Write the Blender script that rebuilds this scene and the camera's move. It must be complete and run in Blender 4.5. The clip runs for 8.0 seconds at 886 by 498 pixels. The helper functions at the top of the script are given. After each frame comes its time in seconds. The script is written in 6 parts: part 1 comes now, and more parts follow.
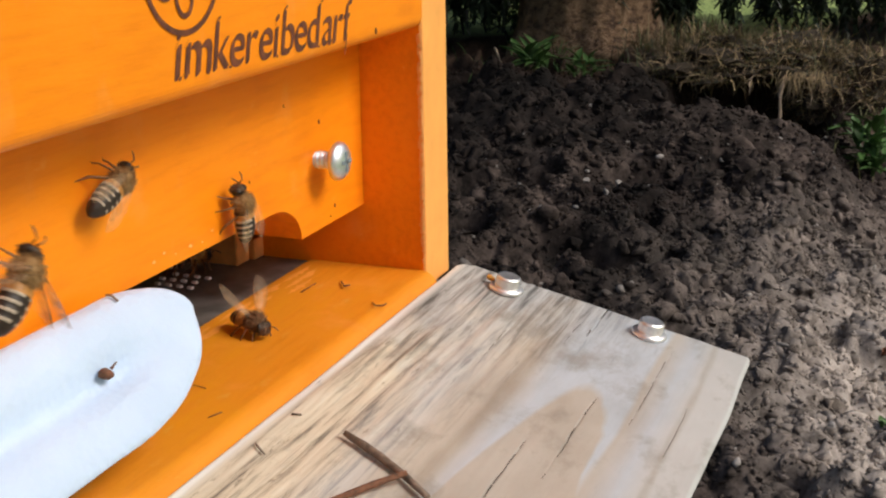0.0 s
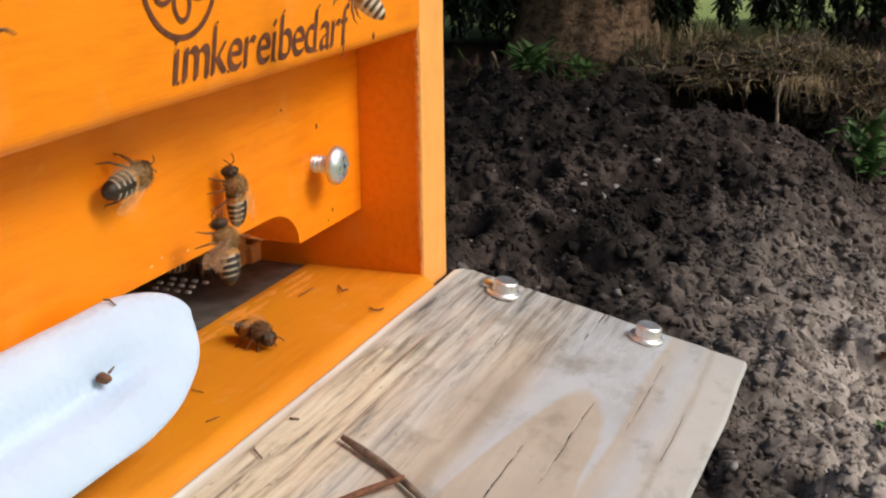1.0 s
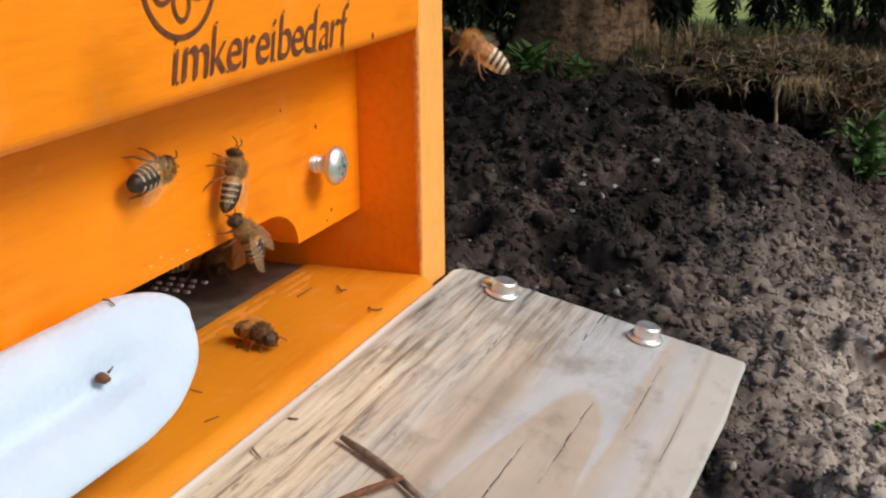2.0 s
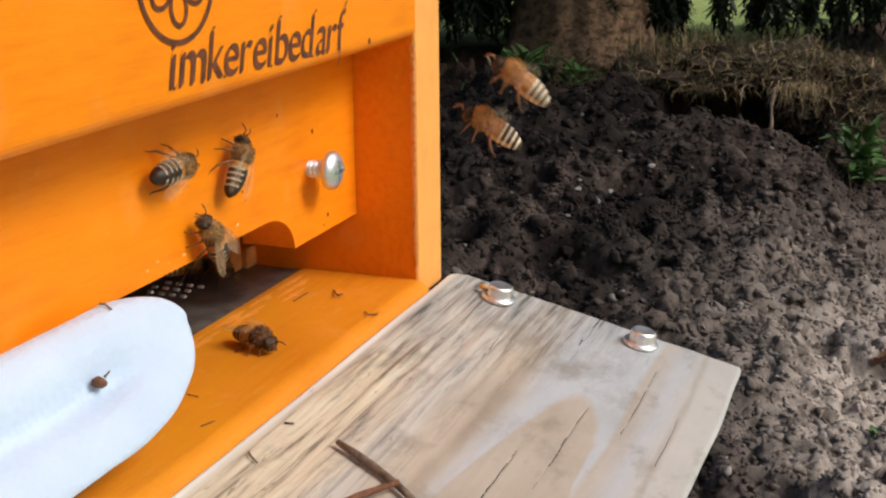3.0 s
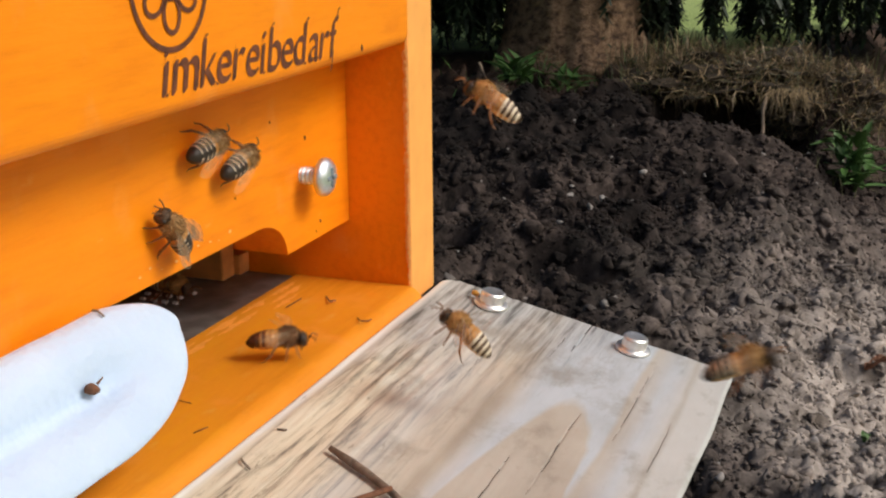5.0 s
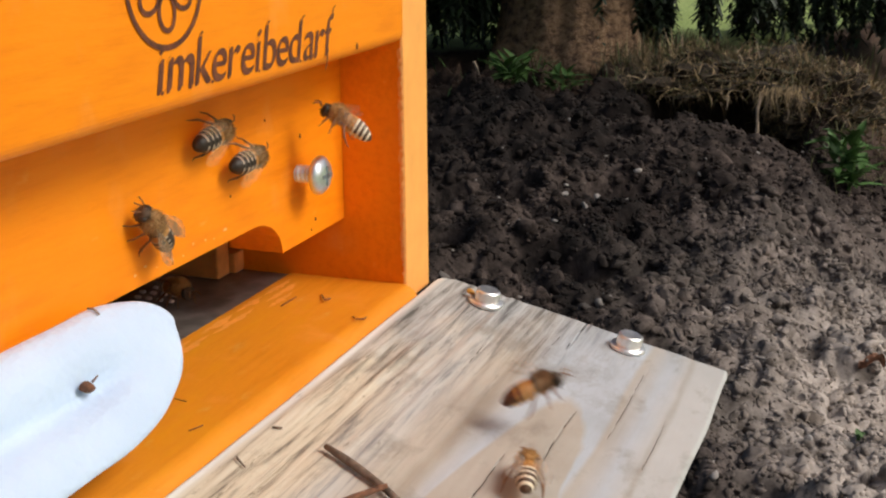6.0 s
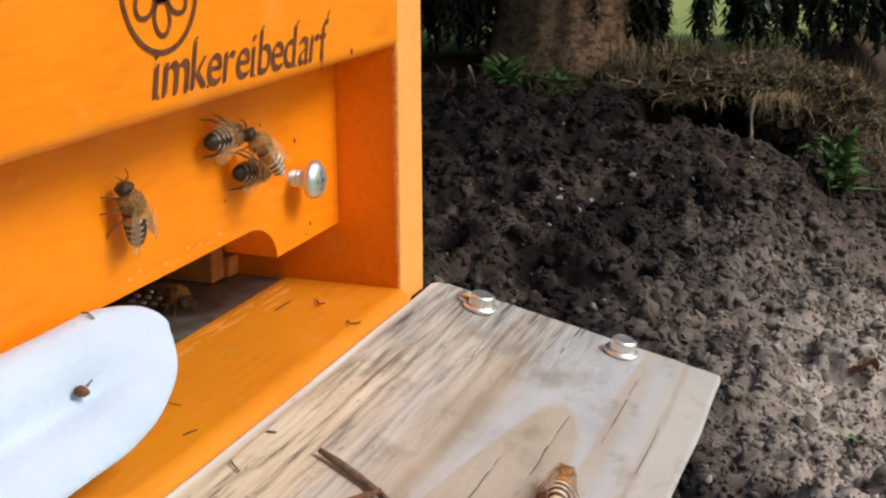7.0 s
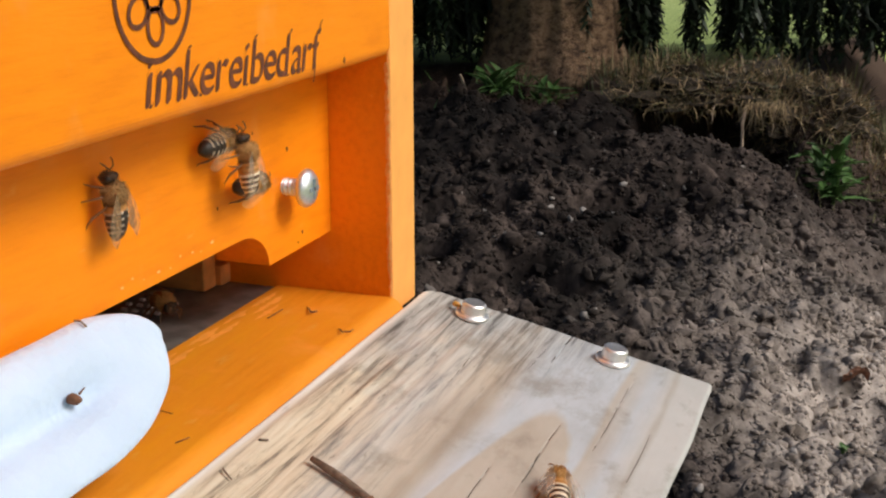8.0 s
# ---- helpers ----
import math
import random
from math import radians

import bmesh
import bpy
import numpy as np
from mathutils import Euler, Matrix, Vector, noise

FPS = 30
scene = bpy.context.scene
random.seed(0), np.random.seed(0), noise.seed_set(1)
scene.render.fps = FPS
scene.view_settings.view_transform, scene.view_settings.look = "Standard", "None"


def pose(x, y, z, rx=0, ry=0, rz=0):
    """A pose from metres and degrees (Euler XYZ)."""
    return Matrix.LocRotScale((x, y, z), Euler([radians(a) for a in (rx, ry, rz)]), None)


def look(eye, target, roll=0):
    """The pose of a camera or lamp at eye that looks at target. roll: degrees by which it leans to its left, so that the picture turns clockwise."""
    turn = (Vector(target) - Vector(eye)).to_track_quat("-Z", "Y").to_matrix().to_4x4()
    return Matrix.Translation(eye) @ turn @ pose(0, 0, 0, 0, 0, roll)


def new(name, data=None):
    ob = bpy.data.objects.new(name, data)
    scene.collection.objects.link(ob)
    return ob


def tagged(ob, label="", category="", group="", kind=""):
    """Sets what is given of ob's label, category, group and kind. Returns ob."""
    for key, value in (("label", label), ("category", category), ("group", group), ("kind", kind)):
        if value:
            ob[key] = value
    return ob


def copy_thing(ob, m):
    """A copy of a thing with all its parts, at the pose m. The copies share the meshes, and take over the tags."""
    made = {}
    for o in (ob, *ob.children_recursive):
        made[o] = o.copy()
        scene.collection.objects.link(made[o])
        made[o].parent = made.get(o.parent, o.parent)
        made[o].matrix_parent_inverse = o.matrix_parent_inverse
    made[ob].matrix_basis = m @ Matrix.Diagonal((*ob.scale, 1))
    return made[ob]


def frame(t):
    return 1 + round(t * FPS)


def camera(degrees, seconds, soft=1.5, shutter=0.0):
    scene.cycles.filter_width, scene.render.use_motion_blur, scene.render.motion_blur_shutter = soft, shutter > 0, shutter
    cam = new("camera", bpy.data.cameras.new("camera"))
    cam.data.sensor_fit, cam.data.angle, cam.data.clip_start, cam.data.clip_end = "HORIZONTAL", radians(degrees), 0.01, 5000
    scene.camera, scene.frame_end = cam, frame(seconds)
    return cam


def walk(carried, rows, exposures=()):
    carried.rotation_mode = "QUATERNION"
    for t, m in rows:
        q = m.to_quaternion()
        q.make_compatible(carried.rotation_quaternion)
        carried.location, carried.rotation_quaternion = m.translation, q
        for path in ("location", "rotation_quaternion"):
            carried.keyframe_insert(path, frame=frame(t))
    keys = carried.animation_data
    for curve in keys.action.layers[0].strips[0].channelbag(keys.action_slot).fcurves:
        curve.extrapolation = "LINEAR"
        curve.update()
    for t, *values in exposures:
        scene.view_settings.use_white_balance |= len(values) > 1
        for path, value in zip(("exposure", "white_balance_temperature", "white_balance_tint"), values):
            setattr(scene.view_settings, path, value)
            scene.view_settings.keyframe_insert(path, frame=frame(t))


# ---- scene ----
SECONDS = 8.0
LENS = 38.91
cam = camera(LENS, SECONDS, soft=2.2, shutter=0.5)
walk(cam, [
    (0, look((-0.2552, -0.1062, 0.0893), (0.0113, 0.0002, 0.0020), -0.78)),
    (0.5, look((-0.2553, -0.1062, 0.0893), (0.0114, -0.0002, 0.0020), -0.84)),
    (1, look((-0.2554, -0.1063, 0.0894), (0.0117, -0.0003, 0.0030), -0.77)),
    (1.5, look((-0.2553, -0.1062, 0.0894), (0.0117, -0.0003, 0.0027), -0.74)),
    (3, look((-0.2559, -0.1063, 0.0897), (0.0119, -0.0015, 0.0043), -0.52)),
    (3.5, look((-0.2559, -0.1062, 0.0897), (0.0120, -0.0016, 0.0046), -0.51)),
    (4, look((-0.2561, -0.1062, 0.0897), (0.0123, -0.0021, 0.0053), -0.43)),
    (4.5, look((-0.2562, -0.1064, 0.0899), (0.0125, -0.0027, 0.0060), -0.45)),
    (6, look((-0.2565, -0.1064, 0.0898), (0.0127, -0.0044, 0.0055), -0.40)),
    (6.5, look((-0.2567, -0.1065, 0.0900), (0.0130, -0.0051, 0.0062), -0.32)),
    (7, look((-0.2570, -0.1066, 0.0901), (0.0129, -0.0058, 0.0067), -0.24)),
    (7.5, look((-0.2571, -0.1065, 0.0900), (0.0135, -0.0066, 0.0077), -0.19)),
    (8, look((-0.2576, -0.1067, 0.0902), (0.0136, -0.0076, 0.0088), -0.07)),
])

# ---- daylight: a bright overcast sky, light mostly from above and in front of the hive ----
SUN_UP, SUN_ROUND = 43, 177
world = bpy.data.worlds.new("sky")
scene.world = world
world.use_nodes = True
wn = world.node_tree
sky = wn.nodes.new("ShaderNodeTexSky")
sky.sky_type = "NISHITA"
sky.sun_disc = False
sky.sun_elevation, sky.sun_rotation = radians(SUN_UP), radians(SUN_ROUND)
sky.dust_density, sky.air_density, sky.ozone_density = 6.0, 1.0, 1.0
wn.links.new(sky.outputs[0], wn.nodes["Background"].inputs[0])
wn.nodes["Background"].inputs[1].default_value = 0.088
sun = new("sun", bpy.data.lights.new("sun", "SUN"))
sun.data.energy, sun.data.angle, sun.data.color = 2.35, radians(22), (1.0, 0.97, 0.93)
sun.matrix_world = look((0.1, -1.7, 1.6), (0, 0, 0))
scene.view_settings.exposure = -0.12


# ---- materials ----
def nodes_of(name, rough=0.6, metal=0.0):
    m = bpy.data.materials.new(name)
    m.use_nodes = True
    nt = m.node_tree
    b = nt.nodes["Principled BSDF"]
    b.inputs["Roughness"].default_value = rough
    b.inputs["Metallic"].default_value = metal
    return m, nt, b


def coords(nt, scale=(1, 1, 1), kind="Object"):
    tc = nt.nodes.new("ShaderNodeTexCoord")
    mp = nt.nodes.new("ShaderNodeMapping")
    mp.inputs["Scale"].default_value = scale
    nt.links.new(tc.outputs[kind], mp.inputs[0])
    return mp.outputs[0]


def noise_tex(nt, vec, scale, detail=4, rough=0.55, distort=0.0):
    n = nt.nodes.new("ShaderNodeTexNoise")
    n.inputs["Scale"].default_value = scale
    n.inputs["Detail"].default_value = detail
    n.inputs["Roughness"].default_value = rough
    n.inputs["Distortion"].default_value = distort
    nt.links.new(vec, n.inputs["Vector"])
    return n.outputs["Fac"]


def ramp(nt, fac, stops):
    r = nt.nodes.new("ShaderNodeValToRGB")
    e = r.color_ramp.elements
    while len(e) < len(stops):
        e.new(0.5)
    for el, (pos, col) in zip(e, stops):
        el.position = pos
        el.color = (*col, 1) if len(col) == 3 else col
    nt.links.new(fac, r.inputs[0])
    return r.outputs[0]


def mix(nt, fac, a, b, mode="MIX"):
    m = nt.nodes.new("ShaderNodeMix")
    m.data_type, m.blend_type = "RGBA", mode
    for v, i in ((fac, 0), (a, 6), (b, 7)):
        if isinstance(v, (int, float)):
            m.inputs[i].default_value = v
        elif isinstance(v, tuple):
            m.inputs[i].default_value = (*v, 1)
        else:
            nt.links.new(v, m.inputs[i])
    return m.outputs[2]


def math_node(nt, op, a, b=0.0, clamp=False):
    m = nt.nodes.new("ShaderNodeMath")
    m.operation, m.use_clamp = op, clamp
    for v, i in ((a, 0), (b, 1)):
        if isinstance(v, (int, float)):
            m.inputs[i].default_value = v
        else:
            nt.links.new(v, m.inputs[i])
    return m.outputs[0]


def bump(nt, b, height, strength, distance):
    n = nt.nodes.new("ShaderNodeBump")
    n.inputs["Strength"].default_value = strength
    n.inputs["Distance"].default_value = distance
    nt.links.new(height, n.inputs["Height"])
    nt.links.new(n.outputs[0], b.inputs["Normal"])


def plain(name, col, rough=0.6, metal=0.0, vary=0.25, scale=400, bumpy=0.0002):
    m, nt, b = nodes_of(name, rough, metal)
    f = noise_tex(nt, coords(nt), scale, 4)
    lo = tuple(c * (1 - vary) for c in col)
    hi = tuple(min(1, c * (1 + vary)) for c in col)
    nt.links.new(ramp(nt, f, [(0.3, lo), (0.7, hi)]), b.inputs["Base Color"])
    if bumpy:
        bump(nt, b, f, 0.4, bumpy)
    return m


def orange_paint(name, thin=0.0, dull=1.0):
    m, nt, b = nodes_of(name, 0.42)
    b.inputs["Specular IOR Level"].default_value = 0.3
    v = coords(nt, (12, 90, 90))
    streak = noise_tex(nt, v, 6, 5, 0.6)
    blot = noise_tex(nt, coords(nt), 28, 3)
    scuff = noise_tex(nt, coords(nt, (40, 90, 90)), 2.2, 6, 0.65)
    deep, full, pale = (0.78 * dull, 0.205, 0.003), (0.90 * dull, 0.262, 0.004 + 0.06 * (1 - dull)), (0.92 * dull, 0.40, 0.08)
    base = ramp(nt, mix(nt, 0.5, blot, streak), [(0.32, deep), (0.5, full), (0.72, (0.92 * dull, 0.29, 0.008))])
    worn = ramp(nt, scuff, [(0.64 - thin, (0, 0, 0)), (0.78 - thin, (0.75, 0.75, 0.75))])
    smudge = ramp(nt, noise_tex(nt, coords(nt, (1.4, 1, 1)), 45, 5, 0.6), [(0.57, (0, 0, 0)), (0.72, (0.5, 0.5, 0.5))])
    base = mix(nt, smudge, base, (0.89, 0.35, 0.07))
    nt.links.new(mix(nt, worn, base, pale), b.inputs["Base Color"])
    rough = math_node(nt, "ADD", math_node(nt, "MULTIPLY", blot, 0.25), 0.33)
    nt.links.new(rough, b.inputs["Roughness"])
    bump(nt, b, mix(nt, 0.35, streak, scuff), 0.35, 0.0006)
    return m


def weathered_wood(name):
    # local x runs along the grain, local y across the plank
    m, nt, b = nodes_of(name, 0.75)
    tc = nt.nodes.new("ShaderNodeTexCoord")
    sep = nt.nodes.new("ShaderNodeSeparateXYZ")
    nt.links.new(tc.outputs["Object"], sep.inputs[0])
    out = math_node(nt, "ABSOLUTE", sep.outputs[1])
    # growth rings: nested tongues that close towards the far end, fine lines near the hive
    wob = math_node(nt, "SUBTRACT", noise_tex(nt, coords(nt, (16, 60, 10)), 1.0, 4, 0.55), 0.5)
    off = math_node(nt, "ADD", math_node(nt, "SUBTRACT", out, 0.0450), math_node(nt, "MULTIPLY", wob, 0.006))
    bow = math_node(nt, "MULTIPLY", math_node(nt, "MULTIPLY", off, off), 430.0)
    q = math_node(nt, "ADD", math_node(nt, "ADD", sep.outputs[0], bow), math_node(nt, "MULTIPLY", wob, 0.03))
    tongue = ramp(nt, math_node(nt, "ADD", math_node(nt, "MULTIPLY", q, 10.0), 0.5), [(0.19, (0.9, 0.9, 0.9)), (0.24, (0, 0, 0))])
    fine = noise_tex(nt, coords(nt, (36, 600, 200)), 1.0, 5, 0.68, 0.35)
    blot = noise_tex(nt, coords(nt, (30, 60, 30)), 1.3, 5, 0.6)
    silver = ramp(nt, blot, [(0.3, (0.385, 0.395, 0.405)), (0.5, (0.445, 0.465, 0.49)), (0.7, (0.49, 0.515, 0.545))])
    tan = ramp(nt, blot, [(0.3, (0.38, 0.315, 0.245)), (0.7, (0.47, 0.40, 0.325))])
    brown = ramp(nt, blot, [(0.3, (0.27, 0.215, 0.16)), (0.7, (0.36, 0.295, 0.225))])
    pale_grey = ramp(nt, blot, [(0.3, (0.45, 0.43, 0.40)), (0.7, (0.52, 0.50, 0.47))])
    # growth bands side by side across the plank, their borders wandering along the grain
    lane = math_node(nt, "MULTIPLY", math_node(nt, "ADD", out, math_node(nt, "MULTIPLY", wob, 0.007)), 10.0)
    bands = mix(nt, ramp(nt, lane, [(0.20, (0, 0, 0)), (0.25, (0.8, 0.8, 0.8)), (0.285, (0.9, 0.9, 0.9)), (0.325, (0.55, 0.55, 0.55)), (0.36, (0, 0, 0))]), silver, tan)
    bands = mix(nt, ramp(nt, lane, [(0.287, (0, 0, 0)), (0.298, (0.9, 0.9, 0.9)), (0.312, (0.6, 0.6, 0.6)), (0.33, (0, 0, 0))]), bands, brown)
    bands = mix(nt, tongue, bands, tan)
    bands = mix(nt, ramp(nt, lane, [(0.535, (0, 0, 0)), (0.548, (0.85, 0.85, 0.85)), (0.575, (0.5, 0.5, 0.5)), (0.60, (0, 0, 0))]), bands, tan)
    bands = mix(nt, ramp(nt, lane, [(0.595, (0, 0, 0)), (0.63, (0.9, 0.9, 0.9))]), bands, pale_grey)
    bands = mix(nt, ramp(nt, lane, [(0.628, (0, 0, 0)), (0.638, (0.5, 0.5, 0.5)), (0.65, (0, 0, 0))]), bands, brown)
    # towards the hive the plank keeps its yellow colour, with dark fibre lines
    warm = ramp(nt, fine, [(0.33, (0.16, 0.125, 0.09)), (0.42, (0.40, 0.325, 0.235)), (0.50, (0.60, 0.49, 0.35)), (0.66, (0.69, 0.59, 0.45))])
    edge = math_node(nt, "ADD", out, math_node(nt, "MULTIPLY", noise_tex(nt, coords(nt, (10, 30, 10)), 1.4, 4), 0.03))
    near = ramp(nt, math_node(nt, "MULTIPLY", edge, 10.0), [(0.24, (1, 1, 1)), (0.46, (0, 0, 0))])
    col = mix(nt, near, bands, warm)
    stain = noise_tex(nt, coords(nt, (16, 60, 20)), 1.8, 6, 0.7)
    # the far end by the hive has gone grey
    gone = math_node(nt, "ADD", math_node(nt, "MULTIPLY", sep.outputs[0], 7.0), math_node(nt, "MULTIPLY", stain, 1.0))
    gone = math_node(nt, "SUBTRACT", gone, math_node(nt, "MULTIPLY", out, 9.0))
    endg = ramp(nt, gone, [(0.02, (0, 0, 0)), (0.34, (0.85, 0.85, 0.85))])
    col = mix(nt, endg, col, ramp(nt, fine, [(0.37, (0.075, 0.068, 0.060)), (0.46, (0.27, 0.26, 0.245)), (0.62, (0.47, 0.46, 0.445))]))
    smear = ramp(nt, noise_tex(nt, coords(nt, (22, 34, 20)), 1.6, 5, 0.65), [(0.34, (1, 1, 1)), (0.46, (0, 0, 0))])
    col = mix(nt, mix(nt, 0.55, (0, 0, 0), smear), col, (0.22, 0.185, 0.14))
    lines = ramp(nt, noise_tex(nt, coords(nt, (26, 800, 200)), 1.0, 3, 0.6), [(0.33, (0.5, 0.47, 0.43)), (0.41, (1, 1, 1))])
    col = mix(nt, mix(nt, near, (0.05, 0.05, 0.05), (0.45, 0.45, 0.45)), col, mix(nt, 1.0, col, lines, "MULTIPLY"))
    arris = ramp(nt, math_node(nt, "ADD", math_node(nt, "MULTIPLY", out, 100.0), math_node(nt, "MULTIPLY", fine, 0.3)), [(0.28, (1, 1, 1)), (0.42, (0, 0, 0))])
    col = mix(nt, arris, col, (0.70, 0.645, 0.57))
    spots = ramp(nt, noise_tex(nt, coords(nt, (120, 520, 200)), 1.0, 4, 0.6), [(0.30, (0.35, 0.33, 0.31)), (0.37, (1, 1, 1))])
    col = mix(nt, mix(nt, near, (0.08, 0.08, 0.08), (0.8, 0.8, 0.8)), col, mix(nt, 1.0, col, spots, "MULTIPLY"))
    col = mix(nt, 1.0, col, (0.95, 1.0, 1.035), "MULTIPLY")
    nt.links.new(col, b.inputs["Base Color"])
    bump(nt, b, mix(nt, mix(nt, near, (0.85, 0.85, 0.85), (0.3, 0.3, 0.3)), fine, stain), 0.3, 0.0005)
    return m


def soil_ground(name):
    m, nt, b = nodes_of(name, 0.92)
    b.inputs["Specular IOR Level"].default_value = 0.25
    g = nt.nodes.new("ShaderNodeNewGeometry")
    sep = nt.nodes.new("ShaderNodeSeparateXYZ")
    nt.links.new(g.outputs["Position"], sep.inputs[0])
    big = noise_tex(nt, coords(nt), 3.0, 5, 0.6)
    grit = noise_tex(nt, coords(nt), 150, 6, 0.7)
    crumb = noise_tex(nt, coords(nt), 42, 5, 0.65)
    dry = mix(nt, 0.3, crumb, grit)
    shaded_damp = ramp(nt, dry, [(0.34, (0.010, 0.0065, 0.0052)), (0.48, (0.046, 0.035, 0.030)), (0.60, (0.076, 0.059, 0.052)), (0.74, (0.145, 0.118, 0.105))])
    wet = ramp(nt, noise_tex(nt, coords(nt), 9, 4, 0.6), [(0.40, (0.30, 0.28, 0.27)), (0.56, (1.2, 1.2, 1.2))])
    # dark blots put the shade of pits between clods into the colour
    pit_shade = ramp(nt, noise_tex(nt, coords(nt), 17, 5, 0.65, 0.3), [(0.40, (0.14, 0.12, 0.11)), (0.49, (1.15, 1.15, 1.15))])
    shaded_damp = mix(nt, 0.8, shaded_damp, pit_shade, "MULTIPLY")
    shaded_damp = mix(nt, 0.85, shaded_damp, wet, "MULTIPLY")
    pale = ramp(nt, dry, [(0.34, (0.105, 0.086, 0.072)), (0.48, (0.33, 0.285, 0.25)), (0.62, (0.42, 0.37, 0.33)), (0.74, (0.53, 0.47, 0.42))])
    clump = ramp(nt, noise_tex(nt, coords(nt), 20, 4, 0.6, 0.4), [(0.36, (0.45, 0.43, 0.41)), (0.47, (1.0, 1.0, 1.0)), (0.64, (1.18, 1.18, 1.18))])
    pale = mix(nt, 0.9, pale, clump, "MULTIPLY")
    # light on the dried outer flank, shade over wet hollow and crest, both in colour
    out = math_node(nt, "SUBTRACT", math_node(nt, "MULTIPLY", math_node(nt, "SUBTRACT", sep.outputs[0], 0.83), 0.40), sep.outputs[1])
    near = math_node(nt, "MAXIMUM", math_node(nt, "SUBTRACT", 1.45, sep.outputs[0]), 0.0)
    out = math_node(nt, "MULTIPLY", out, math_node(nt, "ADD", math_node(nt, "MULTIPLY", near, 3.0), 1.0))
    out = math_node(nt, "SUBTRACT", out, math_node(nt, "MULTIPLY", math_node(nt, "MAXIMUM", math_node(nt, "SUBTRACT", sep.outputs[0], 1.5), 0.0), 0.90))
    out = math_node(nt, "ADD", out, math_node(nt, "MULTIPLY", math_node(nt, "SUBTRACT", big, 0.5), 0.16))
    # shade on the side towards the hive is put into the wet soil's colour
    hive_side_shade = ramp(nt, math_node(nt, "ADD", out, 1.0), [(0.35, (0.30, 0.28, 0.27)), (0.80, (0.95, 0.93, 0.91)), (1.0, (1.15, 1.15, 1.15))])
    shaded_damp = mix(nt, 1.0, shaded_damp, hive_side_shade, "MULTIPLY")
    # shade between hive and heap, painted as a dark patch at the heap's foot
    pu = math_node(nt, "MULTIPLY", math_node(nt, "SUBTRACT", sep.outputs[0], 1.62), 3.0)
    pv = math_node(nt, "MULTIPLY", math_node(nt, "SUBTRACT", sep.outputs[1], 0.31), 7.0)
    foot_shade = math_node(nt, "ADD", math_node(nt, "MULTIPLY", pu, pu), math_node(nt, "MULTIPLY", pv, pv))
    foot_shade = math_node(nt, "ADD", foot_shade, math_node(nt, "MULTIPLY", math_node(nt, "SUBTRACT", noise_tex(nt, coords(nt), 13, 5, 0.65), 0.5), 3.4))
    shaded_damp = mix(nt, 1.0, shaded_damp, ramp(nt, foot_shade, [(0.30, (0.30, 0.27, 0.26)), (0.95, (1, 1, 1))]), "MULTIPLY")
    soil = mix(nt, ramp(nt, math_node(nt, "ADD", out, 0.2), [(0.06, (0, 0, 0)), (0.22, (0.13, 0.13, 0.13)), (0.36, (0.38, 0.38, 0.38)), (0.54, (1, 1, 1))]), shaded_damp, pale)
    each = ramp(nt, g.outputs["Random Per Island"], [(0.0, (0.62, 0.61, 0.60)), (0.5, (1.0, 1.0, 1.0)), (1.0, (1.3, 1.3, 1.3))])
    soil = mix(nt, 1.0, soil, each, "MULTIPLY")
    grain = ramp(nt, g.outputs["Random Per Island"], [(0.986, (0, 0, 0)), (0.990, (0.4, 0.4, 0.4)), (1.0, (0.9, 0.9, 0.9))])
    soil = mix(nt, grain, soil, (0.36, 0.335, 0.31))
    blades = noise_tex(nt, coords(nt, (30, 30, 30)), 3, 5, 0.7)
    patch = ramp(nt, noise_tex(nt, coords(nt), 0.9, 5, 0.6), [(0.35, (0.6, 0.66, 0.5)), (0.65, (1.1, 1.05, 1.0))])
    lawn = ramp(nt, blades, [(0.3, (0.18, 0.26, 0.08)), (0.55, (0.36, 0.46, 0.18)), (0.75, (0.52, 0.58, 0.28))])
    lawn = mix(nt, 1.0, lawn, patch, "MULTIPLY")
    litter = ramp(nt, grit, [(0.3, (0.025, 0.016, 0.010)), (0.6, (0.085, 0.052, 0.035)), (0.8, (0.18, 0.125, 0.085))])
    far = math_node(nt, "ADD", sep.outputs[0], math_node(nt, "MULTIPLY", big, 0.6))
    side = math_node(nt, "MINIMUM", math_node(nt, "MULTIPLY", math_node(nt, "SUBTRACT", sep.outputs[1], 0.30), 4.0), 0.0)
    lit = math_node(nt, "ADD", far, math_node(nt, "MAXIMUM", side, -1.3))
    col = mix(nt, ramp(nt, math_node(nt, "MULTIPLY", far, 0.1), [(0.28, (0, 0, 0)), (0.31, (1, 1, 1))]), soil, litter)
    col = mix(nt, ramp(nt, math_node(nt, "MULTIPLY", lit, 0.1), [(0.365, (0, 0, 0)), (0.39, (1, 1, 1))]), col, lawn)
    # beyond the digging the yard is grass
    cut = math_node(nt, "MAXIMUM", math_node(nt, "SUBTRACT", -0.9, sep.outputs[0]), math_node(nt, "SUBTRACT", -0.9, sep.outputs[1]))
    cut = math_node(nt, "MAXIMUM", cut, math_node(nt, "SUBTRACT", sep.outputs[1], 1.5))
    cut = math_node(nt, "ADD", cut, math_node(nt, "MULTIPLY", math_node(nt, "SUBTRACT", big, 0.5), 0.9))
    col = mix(nt, ramp(nt, cut, [(0.0, (0, 0, 0)), (0.16, (1, 1, 1))]), col, lawn)
    nt.links.new(col, b.inputs["Base Color"])
    bump(nt, b, mix(nt, 0.3, crumb, grit), 0.6, 0.007)
    return m


